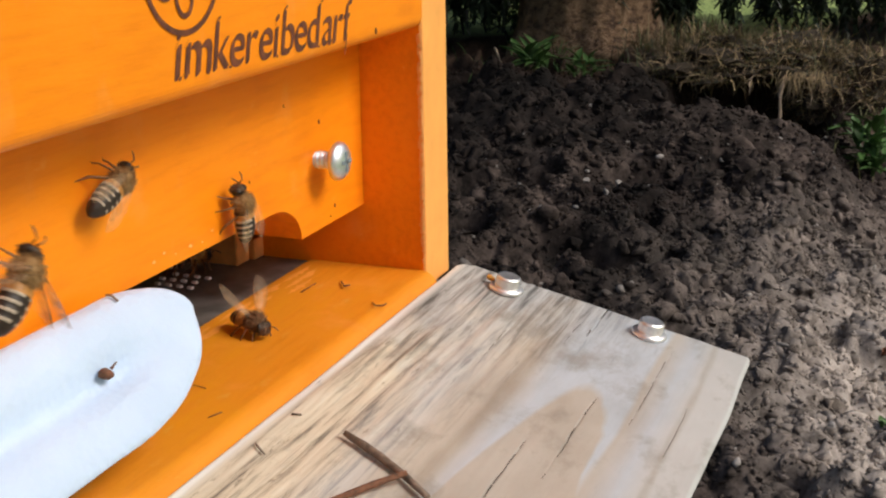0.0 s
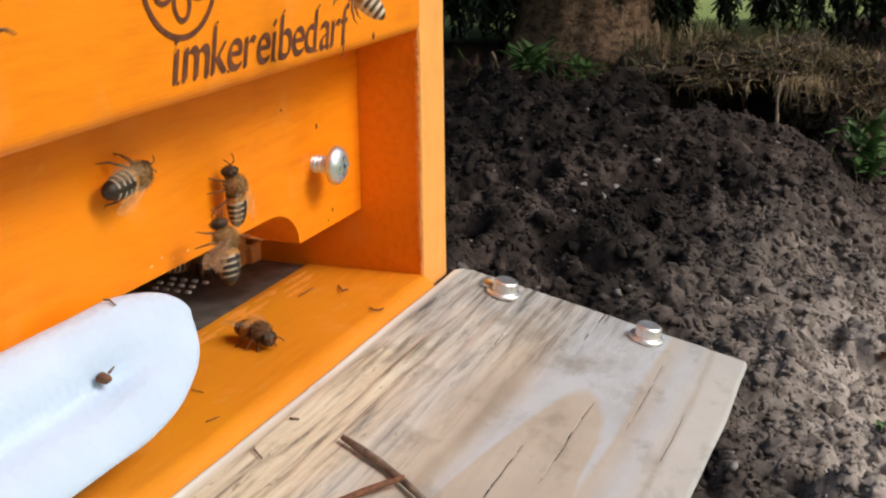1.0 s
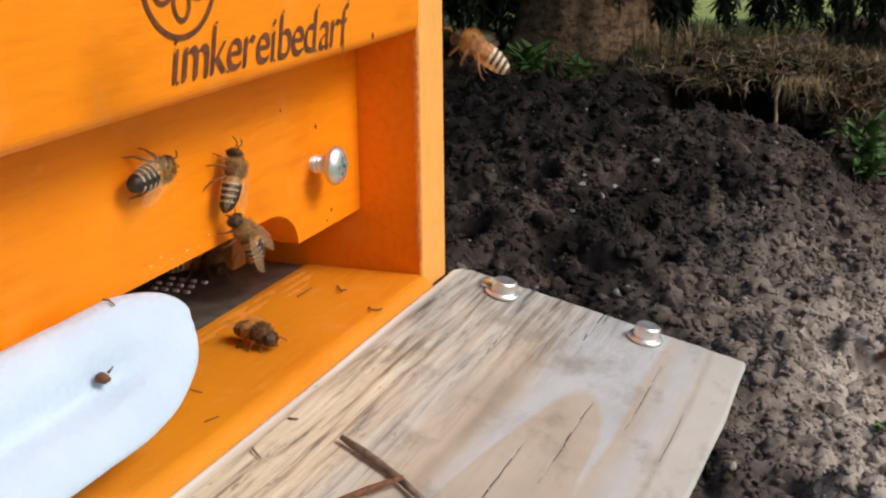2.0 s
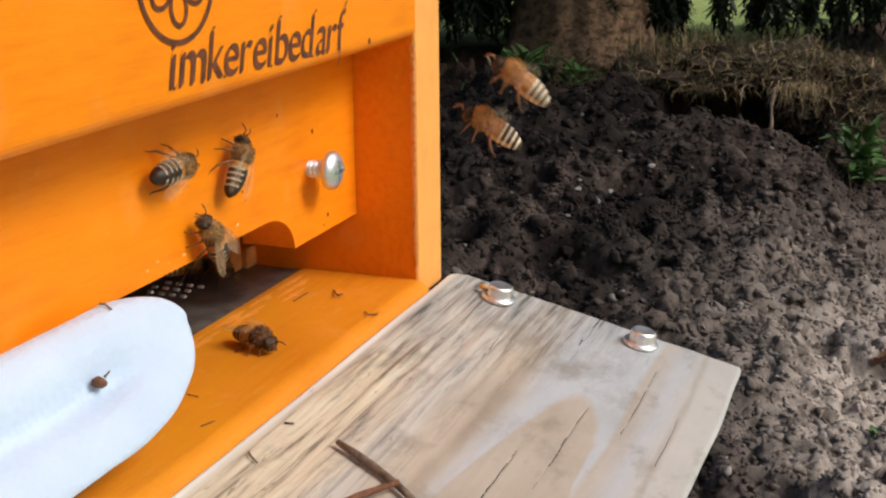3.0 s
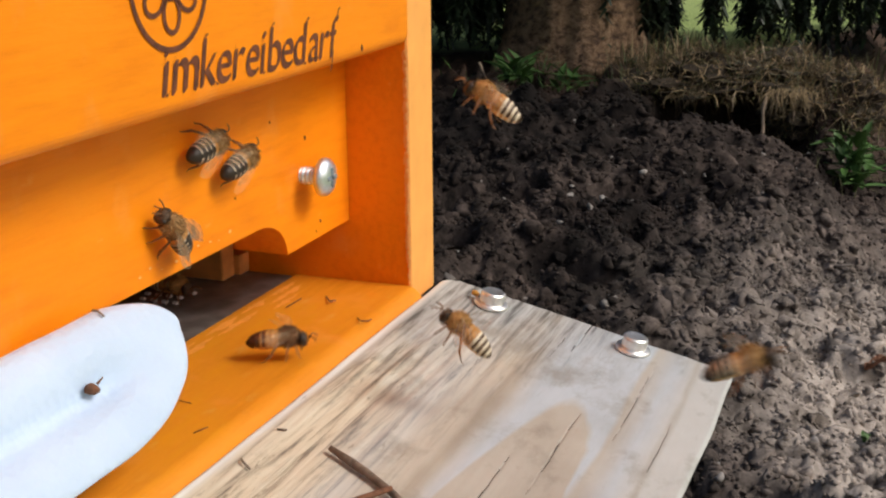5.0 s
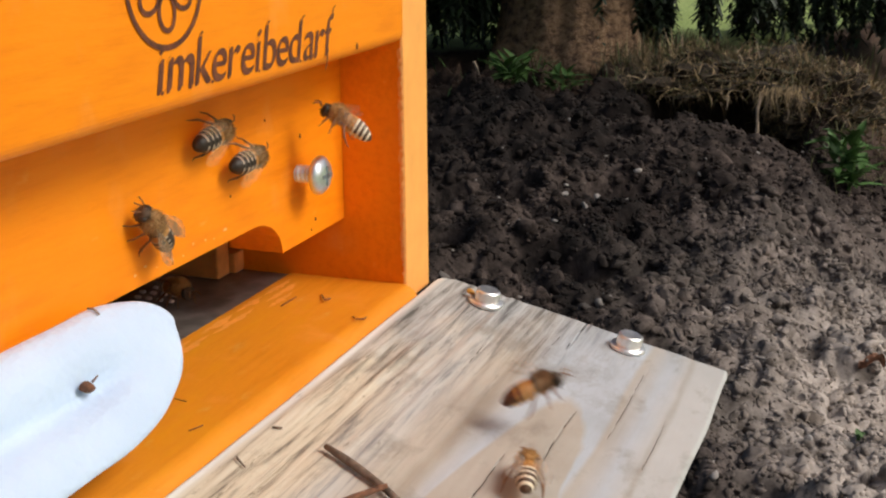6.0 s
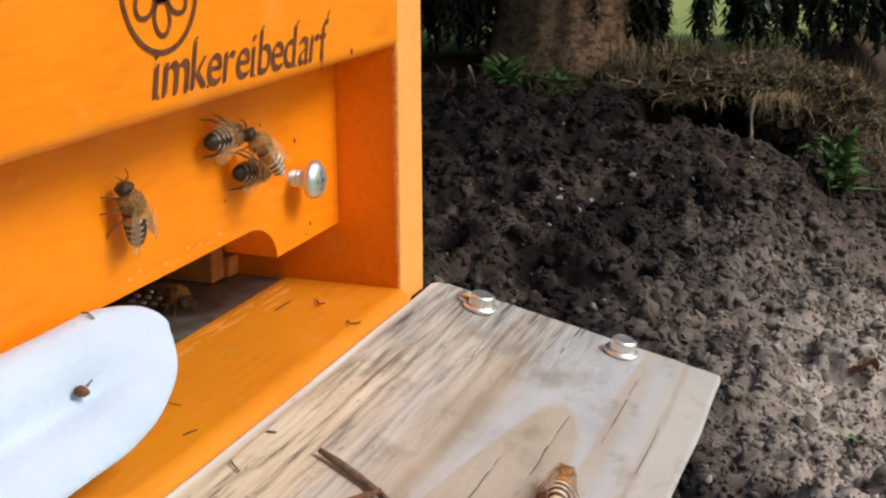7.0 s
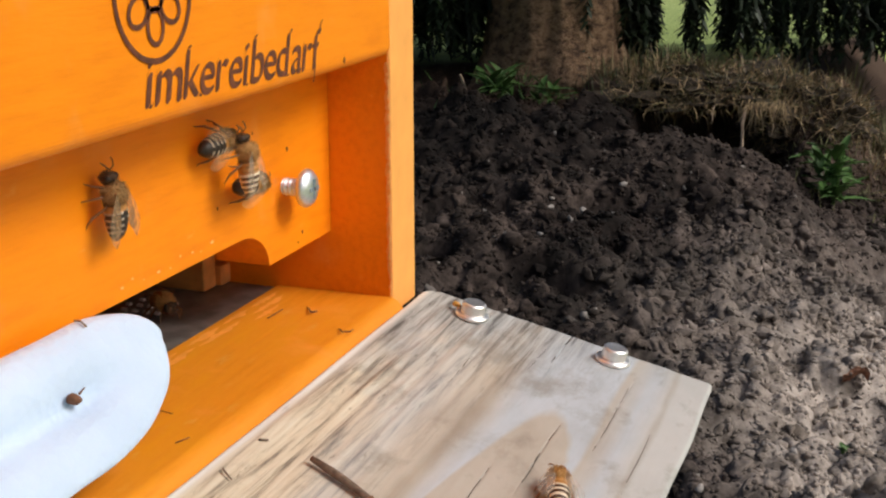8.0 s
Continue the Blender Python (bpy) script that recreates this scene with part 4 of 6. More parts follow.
def make_plank():
    root = thing("landing_board", "weathered grey-tan pine plank with two bolts and drying cracks", "board")
    root.matrix_basis = Matrix(((1, 0, 0, 0), (0, math.cos(PLANK_TILT), -math.sin(PLANK_TILT), -0.003), (0, math.sin(PLANK_TILT), math.cos(PLANK_TILT), -0.0015), (0, 0, 0, 1)))
    x1, x0, width, thick = 0.0153, -0.30, 0.0725, 0.020
    us = np.r_[np.linspace(x0, -0.13, 90)[:-1], np.linspace(-0.13, x1, 420)]
    vv = np.linspace(0, 1, 400)
    U, V = np.meshgrid(us, vv, indexing="ij")
    edge_in = 0.0022 * smooth_step(x1 - 0.0055, x1, U) ** 2
    edge_out = width - 0.0006 * smooth_step(0.004, -0.045, U) - 0.0009 * np.clip((U + 0.002) / (x1 + 0.002), 0, 1) ** 1.3 - 0.0006 * np.abs(value_noise(U, U * 0, 0.02, 9))
    Y = edge_in + (edge_out - edge_in) * V
    Xr = U - 0.0016 * (1 - smooth_step(0, 0.03, V)) * smooth_step(x1 - 0.006, x1, U)
    # relief: fibre ridges, rounded arrises, cracks
    fibre = 1 - smooth_step(0.014, 0.034, Y)
    Z = (0.00003 + 0.00010 * fibre) * value_noise(U * 0.05, Y, 0.0011, 21) + 0.00010 * value_noise(U * 0.3, Y, 0.004, 22)
    Z += fibre * 0.00022 * value_noise(U * 0.045, Y, 0.0017, 23)
    rim = np.minimum(np.minimum(Y - edge_in, edge_out - Y), x1 - U)
    Z -= 0.0007 * (1 - np.clip(rim / 0.0009, 0, 1)) ** 2
    cracks = ((-0.004, 0.0155, 0.0376, 2, 0.0016), (-0.068, -0.031, 0.0470, 3, 0.0008), (-0.086, -0.056, 0.0406, 4, 0.0009), (-0.050, -0.022, 0.0640, 5, 0.0005), (-0.040, 0.002, 0.0555, 6, 0.0004), (-0.012, 0.004, 0.0345, 7, 0.0005), (-0.15, -0.09, 0.050, 8, 0.0008), (-0.03, -0.008, 0.0225, 10, 0.0006))
    for c0, c1, v0, wob, deep in cracks:
        line = v0 + 0.00012 * value_noise(U, U * 0, 0.02, wob) + 0.0001 * value_noise(U, U * 0, 0.0035, wob + 30)
        prof = np.exp(-((Y - line) / 0.00013) ** 2) * (0.35 + 0.65 * smooth_step(-0.25, 0.15, value_noise(U, U * 0, 0.0045, wob + 50)))
        Z -= 0.35 * deep * prof * smooth_step(c0, c0 + 0.006, U) * (1 - smooth_step(c1 - 0.004, c1 + 0.001, U) * (c1 < x1 - 0.001))
    n, m = U.shape
    top = np.stack([Xr, -Y, Z], -1).reshape(-1, 3)
    i = (np.arange(n - 1)[:, None] * m + np.arange(m - 1)[None]).ravel()
    faces = list(map(tuple, np.stack([i, i + 1, i + m + 1, i + m], -1)[:, ::-1]))
    loop = [k * m for k in range(n)] + [(n - 1) * m + k for k in range(1, m)] + [k * m + m - 1 for k in range(n - 2, -1, -1)] + list(range(m - 2, 0, -1))
    low = top[loop].copy()
    low[:, 2] = -thick
    low[:, 1] = np.minimum(low[:, 1] * 0.955, -0.0005)
    o = len(top)
    verts = np.concatenate([top, low])
    L = len(loop)
    for k in range(L):
        faces.append((loop[k], loop[(k + 1) % L], o + (k + 1) % L, o + k))
    me_faces = np.array(faces)
    plank = raw_mesh("plank", verts, me_faces[:, ::-1], MAT_WOOD, root, smooth=True)
    bm = bmesh.new()
    bm.from_mesh(plank.data)
    bmesh.ops.recalc_face_normals(bm, faces=bm.faces)
    bm.to_mesh(plank.data)
    bm.free()
    # dark ribbons laid over the drying cracks for the dirt and shade inside
    for c0, c1, v0, wob, deep in cracks:
        bm = bmesh.new()
        steps = int((min(c1, x1 - 0.001) - c0) / 0.0006)
        u = np.linspace(c0, min(c1, x1 - 0.0008), steps)
        v = v0 + 0.00012 * value_noise(u, u * 0, 0.02, wob) + 0.0001 * value_noise(u, u * 0, 0.0035, wob + 30) + 0.00025 * value_noise(u, u * 0, 0.009, wob + 60)
        wide = (0.00004 + 0.11 * deep) * (0.45 + 0.55 * np.abs(value_noise(u, u * 0, 0.004, wob + 70))) * np.sin(np.linspace(0.12, 3.02, steps)) ** 0.4
        gap = value_noise(u, u * 0, 0.0028, wob + 80) < -0.30
        rows = [[bm.verts.new((a, -b + e * w, 0.00016)) for e in (-1, 1)] for a, b, w in zip(u, v, wide)]
        for k in range(steps - 1):
            if not gap[k]:
                bm.faces.new((rows[k][0], rows[k + 1][0], rows[k + 1][1], rows[k][1]))
        part("crack", bm, MAT_CRACK, root)
    part("underside", box_bm((x0, -width + 0.003, -thick - 0.001), (x1 - 0.002, -0.002, -thick + 0.001)), MAT_WOOD, root)
    for u, v, turn in ((0.0062, 0.0148, 10), (0.0080, 0.0490, 40)):
        bolt = new("bolt")
        bolt.parent = root
        bolt["label"] = "dull aluminium bolt head with a washer"
        bolt.matrix_basis = pose(u, -v, 0.0001, 0, 0, turn)
        w = [(0.0014, 0.0), (0.0039, 0.0), (0.0041, 0.0004), (0.0039, 0.0009), (0.0030, 0.0011)]
        part("washer", lathe_bm(w, 36), MAT_ALU, bolt, smooth=True)
        h = [(0.0029, 0.0008), (0.0029, 0.0029), (0.0028, 0.0033), (0.0024, 0.0036), (0.0017, 0.00355), (0.0006, 0.0035)]
        part("cap", lathe_bm(h, 36), MAT_ALU, bolt)
    # lug of resin stuck to one bolt
    bm = bmesh.new()
    bmesh.ops.create_icosphere(bm, subdivisions=2, radius=0.0009, matrix=Matrix.Diagonal((1, 1.2, 0.8, 1)))
    for v in bm.verts:
        v.co *= 1 + 0.35 * noise.noise(v.co * 900)
    ob = part("resin_drop", bm, MAT_RESIN, root, "amber drop of resin", smooth=True)
    ob.location = (0.0070, -0.0104, 0.0014)
    return root


# ---- stand under the hive ----
def make_stand():
    stand_ob = thing("hive_stand", "plain timber stand that carries the hive and the plank", "stand")
    for y in (0.035, 0.205):
        part("beam", box_bm((LEFT_X - 0.015, y, -0.0505), (0.012, y + 0.035, -0.0205), 0.001), MAT_WOOD, stand_ob)
    for x in (LEFT_X + 0.02, -0.045):
        for y in (0.035, 0.205):
            low = float(ground_height(x, y)) - 0.02
            part("leg", box_bm((x, y + 0.003, low), (x + 0.032, y + 0.032, -0.051), 0.001), MAT_WOOD, stand_ob)
        arm = part("arm", box_bm((x, -0.066, -0.0415), (x + 0.03, 0.075, -0.0215), 0.001), MAT_WOOD, stand_ob)
        arm.matrix_basis = Matrix(((1, 0, 0, 0), (0, math.cos(PLANK_TILT), -math.sin(PLANK_TILT), -0.003), (0, math.sin(PLANK_TILT), math.cos(PLANK_TILT), -0.0015), (0, 0, 0, 1)))


# ---- white foam plug that lies in the entrance ----
def make_plug():
    # closed outline of the cross-section (y, z): flat below, leaning top, fold in front
    key = [(0.0148, 0.0006), (0.0150, 0.012), (0.0146, 0.0215), (0.0128, 0.0252), (0.0100, 0.0258), (0.0074, 0.0238), (0.0048, 0.0204), (0.0024, 0.0170),
           (0.0001, 0.0138), (-0.0016, 0.0115), (-0.0025, 0.0090), (-0.0009, 0.0076), (0.0022, 0.0052), (0.0062, 0.0022), (0.0100, 0.0006)]
    pts = []
    n = len(key)
    for k in range(n):
        p = [np.array(key[(k + d) % n]) for d in (-1, 0, 1, 2)]
        for s in (0, 0.25, 0.5, 0.75):
            pts.append(0.5 * (2 * p[1] + (p[2] - p[0]) * s + (2 * p[0] - 5 * p[1] + 4 * p[2] - p[3]) * s * s + (3 * p[1] - p[0] - 3 * p[2] + p[3]) * s ** 3))
    pts = np.array(pts)
    top, low = np.array([0.0128, 0.0255]), np.array([-0.0046, 0.0060])
    down = (low - top) / np.linalg.norm(low - top)
    away = np.array([-down[1], down[0]])
    along, deep = (pts - top) @ down, (pts - top) @ away
    s0 = 0.0090
    vs, xs = [], list(np.linspace(-0.30, -0.1184, 60)[:-1]) + [-0.1184 + 0.031 * math.sin(radians(a)) for a in np.linspace(0, 89, 34)]
    for x in xs:
        fu = max(0.0, 1 - (max(x + 0.1035, 0) / 0.0162) ** 2.2) ** (1 / 2.2)
        fl = math.sqrt(max(0.0, 1 - (max(x + 0.1184, 0) / 0.0311) ** 2))
        s = s0 + (along - s0) * np.where(along < s0, fu, fl)
        fold = 0.0028 * (1 - float(smooth_step(-0.112, -0.097, np.array(x))))
        body = deep * (0.35 + 0.65 * min(fu, fl) ** 0.5)
        body = body - math.copysign(1, deep[40]) * fold * np.exp(-((along - 0.0118) / 0.0030) ** 2) * (np.abs(deep) < 0.004)
        ring = top + s[:, None] * down + body[:, None] * away
        ring = ring + np.array([[0.0003 * noise.noise((x * 90, p[0] * 200, p[1] * 200)), 0.0004 * noise.noise((x * 70, p[0] * 150, 5 + p[1] * 150))] for p in ring])
        vs += [(x, min(y, 0.0152), max(z, 0.0004)) for y, z in ring]
    m = len(pts)
    fs = [(i * m + k, i * m + (k + 1) % m, (i + 1) * m + (k + 1) % m, (i + 1) * m + k) for i in range(len(xs) - 1) for k in range(m)]
    bm = bmesh.new()
    bv = [bm.verts.new(v) for v in vs]
    for f in fs:
        bm.faces.new([bv[i] for i in f])
    bm.faces.new(bv[:m])
    bm.faces.new(bv[-m:])
    bmesh.ops.recalc_face_normals(bm, faces=bm.faces)
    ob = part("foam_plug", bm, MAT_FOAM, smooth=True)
    tagged(ob, "round-ended white foam plug lying across the hive entrance", "plug")


# ---- small litter ----
def crumb_line(name, label, pts, r, material, category="twig"):
    bm = tube_bm(pts, [r * (0.6 + 0.4 * math.sin(3.1 * (k + 0.5) / len(pts))) for k in range(len(pts))], 7)
    for v in bm.verts:
        v.co += Vector((noise.noise(v.co * 700), noise.noise(v.co * 700 + Vector((5, 5, 5))), 0)) * r * 0.35
    return tagged(part(name, bm, material, smooth=True), label, category)


def make_litter():
    p = lambda u, v, w=0.0012: tuple(plank_point(u, v, w))
    crumb_line("twig", "dead brown twig lying on the plank", [p(-0.0785, 0.0142), p(-0.0800, 0.0185), p(-0.0815, 0.0225), p(-0.0842, 0.0282), p(-0.0875, 0.0335)], 0.00075, MAT_TWIG)
    crumb_line("twig", "thin reddish twig crossing another twig", [p(-0.1060, 0.0190, 0.001), p(-0.0985, 0.0215, 0.0012), p(-0.0905, 0.0250, 0.0015), p(-0.0850, 0.0285, 0.0024)], 0.0006, MAT_CHAFF)
    crumb_line("plant_crumb", "bent dry plant crumb on the plank", [p(-0.0905, 0.0035, 0.0006), p(-0.0915, 0.0043, 0.0008), p(-0.0925, 0.0062, 0.0006)], 0.0002, MAT_TWIG, "crumb")
    crumb_line("plant_crumb", "dry plant crumb on the plank", [p(-0.0780, 0.0035, 0.0005), p(-0.0772, 0.0050, 0.0006)], 0.00022, MAT_TWIG, "crumb")
    f = lambda x, y, z=0.0002: (x, y, z)
    crumb_line("plant_crumb", "hooked dry crumb on the orange floor", [f(-0.0140, 0.0150), f(-0.0180, 0.0122, 0.0006), f(-0.0160, 0.0118, 0.0003)], 0.00020, MAT_CHAFF, "crumb")
    crumb_line("plant_crumb", "straight dry crumb on the orange floor", [f(-0.0240, 0.0200), f(-0.0172, 0.0198)], 0.00013, MAT_CHAFF, "crumb")
    crumb_line("plant_crumb", "forked dry crumb on the floor's edge", [f(-0.0250, 0.0022), f(-0.0275, 0.0002, 0.0006), f(-0.0262, -0.0010, 0.0004), f(-0.0245, -0.0008)], 0.00017, MAT_CHAFF, "crumb")
    crumb_line("plant_crumb", "dry crumb beside the foam plug", [f(-0.0768, 0.0140), f(-0.0772, 0.0112)], 0.00010, MAT_CHAFF, "crumb")
    crumb_line("plant_crumb", "pale dry crumb on the floor", [f(-0.0880, 0.0040), f(-0.0852, 0.0030)], 0.00011, MAT_CHAFF, "crumb")
    bm = bmesh.new()
    bmesh.ops.create_icosphere(bm, subdivisions=2, radius=0.0012, matrix=Matrix.Diagonal((1.1, 0.8, 0.8, 1)))
    for v in bm.verts:
        v.co *= 1 + 0.7 * noise.noise(v.co * 900)
    tube_bm([(0.0007, -0.0004, 0.0005), (0.0017, -0.0008, 0.0013)], [0.00025, 0.00010], 6, bm)
    ob = tagged(part("bud_scale", bm, MAT_CHAFF, smooth=True), "brown bud scale lying on the white foam", "crumb")
    ob.location = (-0.1132, 0.0046, 0.0181)
    crumb_line("plant_crumb", "curved dry fibre on the white foam", [(-0.1030, 0.0112, 0.0263), (-0.1026, 0.0104, 0.0262), (-0.1030, 0.0090, 0.0256)], 0.00022, MAT_TWIG, "crumb")


def make_sod(where, size, turn, seed, straw, green, ln, label, belly=0.7):
    """An undercut piece of turf on the rim of the dug soil, with matted straw."""
    bm = bmesh.new()
    bmesh.ops.create_icosphere(bm, subdivisions=5, radius=1)
    for v in bm.verts:
        d = v.co.copy()
        e = d + Vector((seed, 0, 0))
        k = 1 + 0.40 * noise.noise(e * 1.9) + 0.30 * noise.noise(e * 5) + 0.16 * noise.noise(e * 13)
        v.co = Vector((d.x * size[0] * k, d.y * size[1] * k, d.z * (size[2] if d.z > 0 else size[2] * belly) * k + 0.018 * noise.noise(e * 3.1)))
    sod = part("turf_sod", bm, MAT_SOD)
    here = pose(*where, -4, 3, turn)
    sod.matrix_basis = here
    tagged(sod, label, "turf")
    rng = np.random.RandomState(seed)
    co = np.array([(v.co[0], v.co[1], v.co[2]) for v in sod.data.vertices])
    no = np.array([v.normal[:] for v in sod.data.vertices])
    pick = np.where((no[:, 2] > -0.15))[0]
    for name, mat, count, label in (("straw_mat", MAT_STRAW, straw, "matted dry straw on the turf sod"), ("grass_mat", MAT_OLIVE, green, "olive grass growing through the straw")):
        vs, fs = [], []
        for k in range(count):
            i = pick[rng.randint(len(pick))]
            root = np.array(here @ Vector(co[i]))
            d = rng.normal(size=3) * [0.8, 0.8, 0.7] + no[i] * [0.5, 0.4, 0.8]
            d /= np.linalg.norm(d)
            hair = ln * rng.uniform(0.25, 1.2) * (1.6 if rng.rand() < 0.08 else 1)
            tip = root + d * hair + np.array([-0.15 * hair, 0, -0.6 * hair * rng.rand() * (no[i][0] < -0.2)])
            side = np.cross(d, rng.normal(size=3))
            side /= np.linalg.norm(side)
            blade(vs, fs, root, tip, rng.uniform(0.0010, 0.0026), side, tuple(rng.normal(size=3) * hair * 0.22 + [0, 0, hair * 0.2]))
        tagged(raw_mesh(name, vs, fs, mat), label, "grass", kind="stuff")


def hanging_straw(seed, where, spread, count, length, label):
    """Dead blades that start level at the turf's edge and hang down."""
    rng = np.random.RandomState(seed)
    vs, fs = [], []
    for k in range(count):
        root = np.array(where) + rng.normal(size=3) * [spread[0], spread[1], 0.006]
        ln = length * rng.uniform(0.35, 1.2) * (0.75 + 0.5 * noise.noise((root[1] * 40, seed, 0)))
        tip = root + np.array([-0.018 + 0.014 * rng.normal(), 0.016 * rng.normal(), -ln])
        blade(vs, fs, root, tip, rng.uniform(0.0012, 0.0030), (0.1, 1.0, 0.1), (-0.022, 0.008 * rng.normal(), 0.30 * ln))
    tagged(raw_mesh("straw_fringe", vs, fs, MAT_STRAW), label, "grass", kind="stuff")


make_ground()
make_clods()
make_sod((2.82, 0.34, -0.382), (0.19, 0.25, 0.060), 8, 31, 3200, 1300, 0.050, "undercut brown turf sod over the dug soil", 0.3)
make_sod((2.80, 0.085, -0.435), (0.15, 0.125, 0.085), -20, 44, 3200, 900, 0.042, "crumbling brown turf bank beside the sod")
hanging_straw(52, (2.625, 0.17, -0.362), (0.016, 0.030), 120, 0.066, "pale dead grass hanging over the edge of the turf")
hanging_straw(53, (2.64, 0.33, -0.378), (0.02, 0.09), 46, 0.034, "short dead grass hanging over the hollow")
make_conifer()
make_hive()
make_stand()
make_plank()
make_plug()
make_litter()
grass_tuft(1, (2.90, 0.50, 0.05), (0.07, 0.12), 420, 0.070, MAT_STRAW, "tangled dry grass behind the turf sod", 0.8, width=0.003)
grass_tuft(10, (2.95, 0.50, 0.04), (0.08, 0.13), 420, 0.075, MAT_OLIVE, "olive grass behind the sod", 0.7, width=0.0035)
grass_tuft(11, (2.62, -0.02, 0.0), (0.10, 0.08), 300, 0.055, MAT_OLIVE, "short olive grass beside the heap", 1.0, width=0.003)
grass_tuft(12, (2.78, -0.10, 0.0), (0.12, 0.05), 320, 0.070, MAT_STRAW, "dry grass on the falling side of the bank", 0.9, width=0.003)
# this tuft is added to darken ground that should lie in shade
grass_tuft(13, (3.02, -0.13, 0.0), (0.14, 0.08), 700, 0.085, MAT_OLIVE, "dark olive grass added in place of shade beyond the turf bank", 0.8, width=0.004)
grass_tuft(4, (2.78, 0.76), (0.10, 0.16), 220, 0.08, MAT_GREEN, "thin green grass near the trunk", 1.0, width=0.003)
for y, ln, r in ((0.216, 0.105, 0.0048), (0.285, 0.030, 0.0012), (0.150, 0.045, 0.0012)):
    sx = 2.605
    crumb_line("dry_root", "pale dry root hanging from the turf sod", [(sx + 0.03, y, -0.372), (sx - 0.01, y + 0.003, -0.378 - ln * 0.25), (sx - 0.013, y, -0.378 - ln * 0.65), (sx - 0.01, y + 0.003, -0.38 - ln)], r, MAT_ROOT, "root")
crumb_line("grass_stalk", "pale dead stalk bent over the weeds", [(2.60, 0.865, -0.42), (2.60, 0.872, -0.38), (2.60, 0.888, -0.335), (2.60, 0.893, -0.325)], 0.0035, MAT_ROOT, "stalk")
make_weed(5, (2.62, 0.80), 34, 0.06, 0.020, "leafy green weed beside the trunk")
make_weed(6, (2.66, 0.69), 22, 0.05, 0.016, "low green weed beside the trunk")
make_weed(7, (2.46, 0.012), 60, 0.062, 0.021, "green weed behind the side of the soil heap", 0.11)
make_weed(8, (1.195, -0.086), 6, 0.013, 0.008, "tiny green seedling in the soil", 0.006, 0.006)
make_dead_leaf((1.405, -0.087), "curled rusty dead leaf lying on the soil")


# ---- honeybees: head along +x, back along +z ----
def ellipsoid(bm, c, r, sub=3, bumpy=0.0):
    made = bmesh.ops.create_icosphere(bm, subdivisions=sub, radius=1)["verts"]
    for v in made:
        d = v.co.copy()
        k = 1 + bumpy * noise.noise(d * 6)
        v.co = Vector((c[0] + d.x * r[0] * k, c[1] + d.y * r[1] * k, c[2] + d.z * r[2] * k))
    return made


def fur(bm, c, r, count, length, seed):
    """Short hairs, each a slim triangle standing off an ellipsoid."""
    rng = random.Random(seed)
    for k in range(count):
        d = Vector((rng.gauss(0, 1), rng.gauss(0, 1), rng.gauss(0, 1))).normalized()
        p = Vector((c[0] + d.x * r[0], c[1] + d.y * r[1], c[2] + d.z * r[2]))
        s = d.cross(Vector((rng.gauss(0, 1), rng.gauss(0, 1), rng.gauss(0, 1)))).normalized() * 0.00008
        t = p + (d + Vector((-0.5, 0, 0)) + Vector((rng.gauss(0, 0.3), rng.gauss(0, 0.3), rng.gauss(0, 0.3)))).normalized() * length * rng.uniform(0.6, 1.2)
        bm.faces.new([bm.verts.new(p - s), bm.verts.new(p + s), bm.verts.new(t)])


def wing_bm(length, width):
    bm = bmesh.new()
    rows = []
    for s, f, b in ((0, 0.10, 0.10), (0.2, 0.25, 0.35), (0.45, 0.32, 0.6), (0.7, 0.30, 0.68), (0.88, 0.18, 0.5), (1.0, -0.05, 0.15)):
        rows.append([bm.verts.new((-length * s, width * (f + (-b - f) * k / 3), 0.00012 * math.sin(k * 2.0) + 0.0002 * s)) for k in range(4)])
    for a, b in zip(rows, rows[1:]):
        for k in range(3):
            bm.faces.new((a[k], b[k], b[k + 1], a[k + 1]))
    return bm


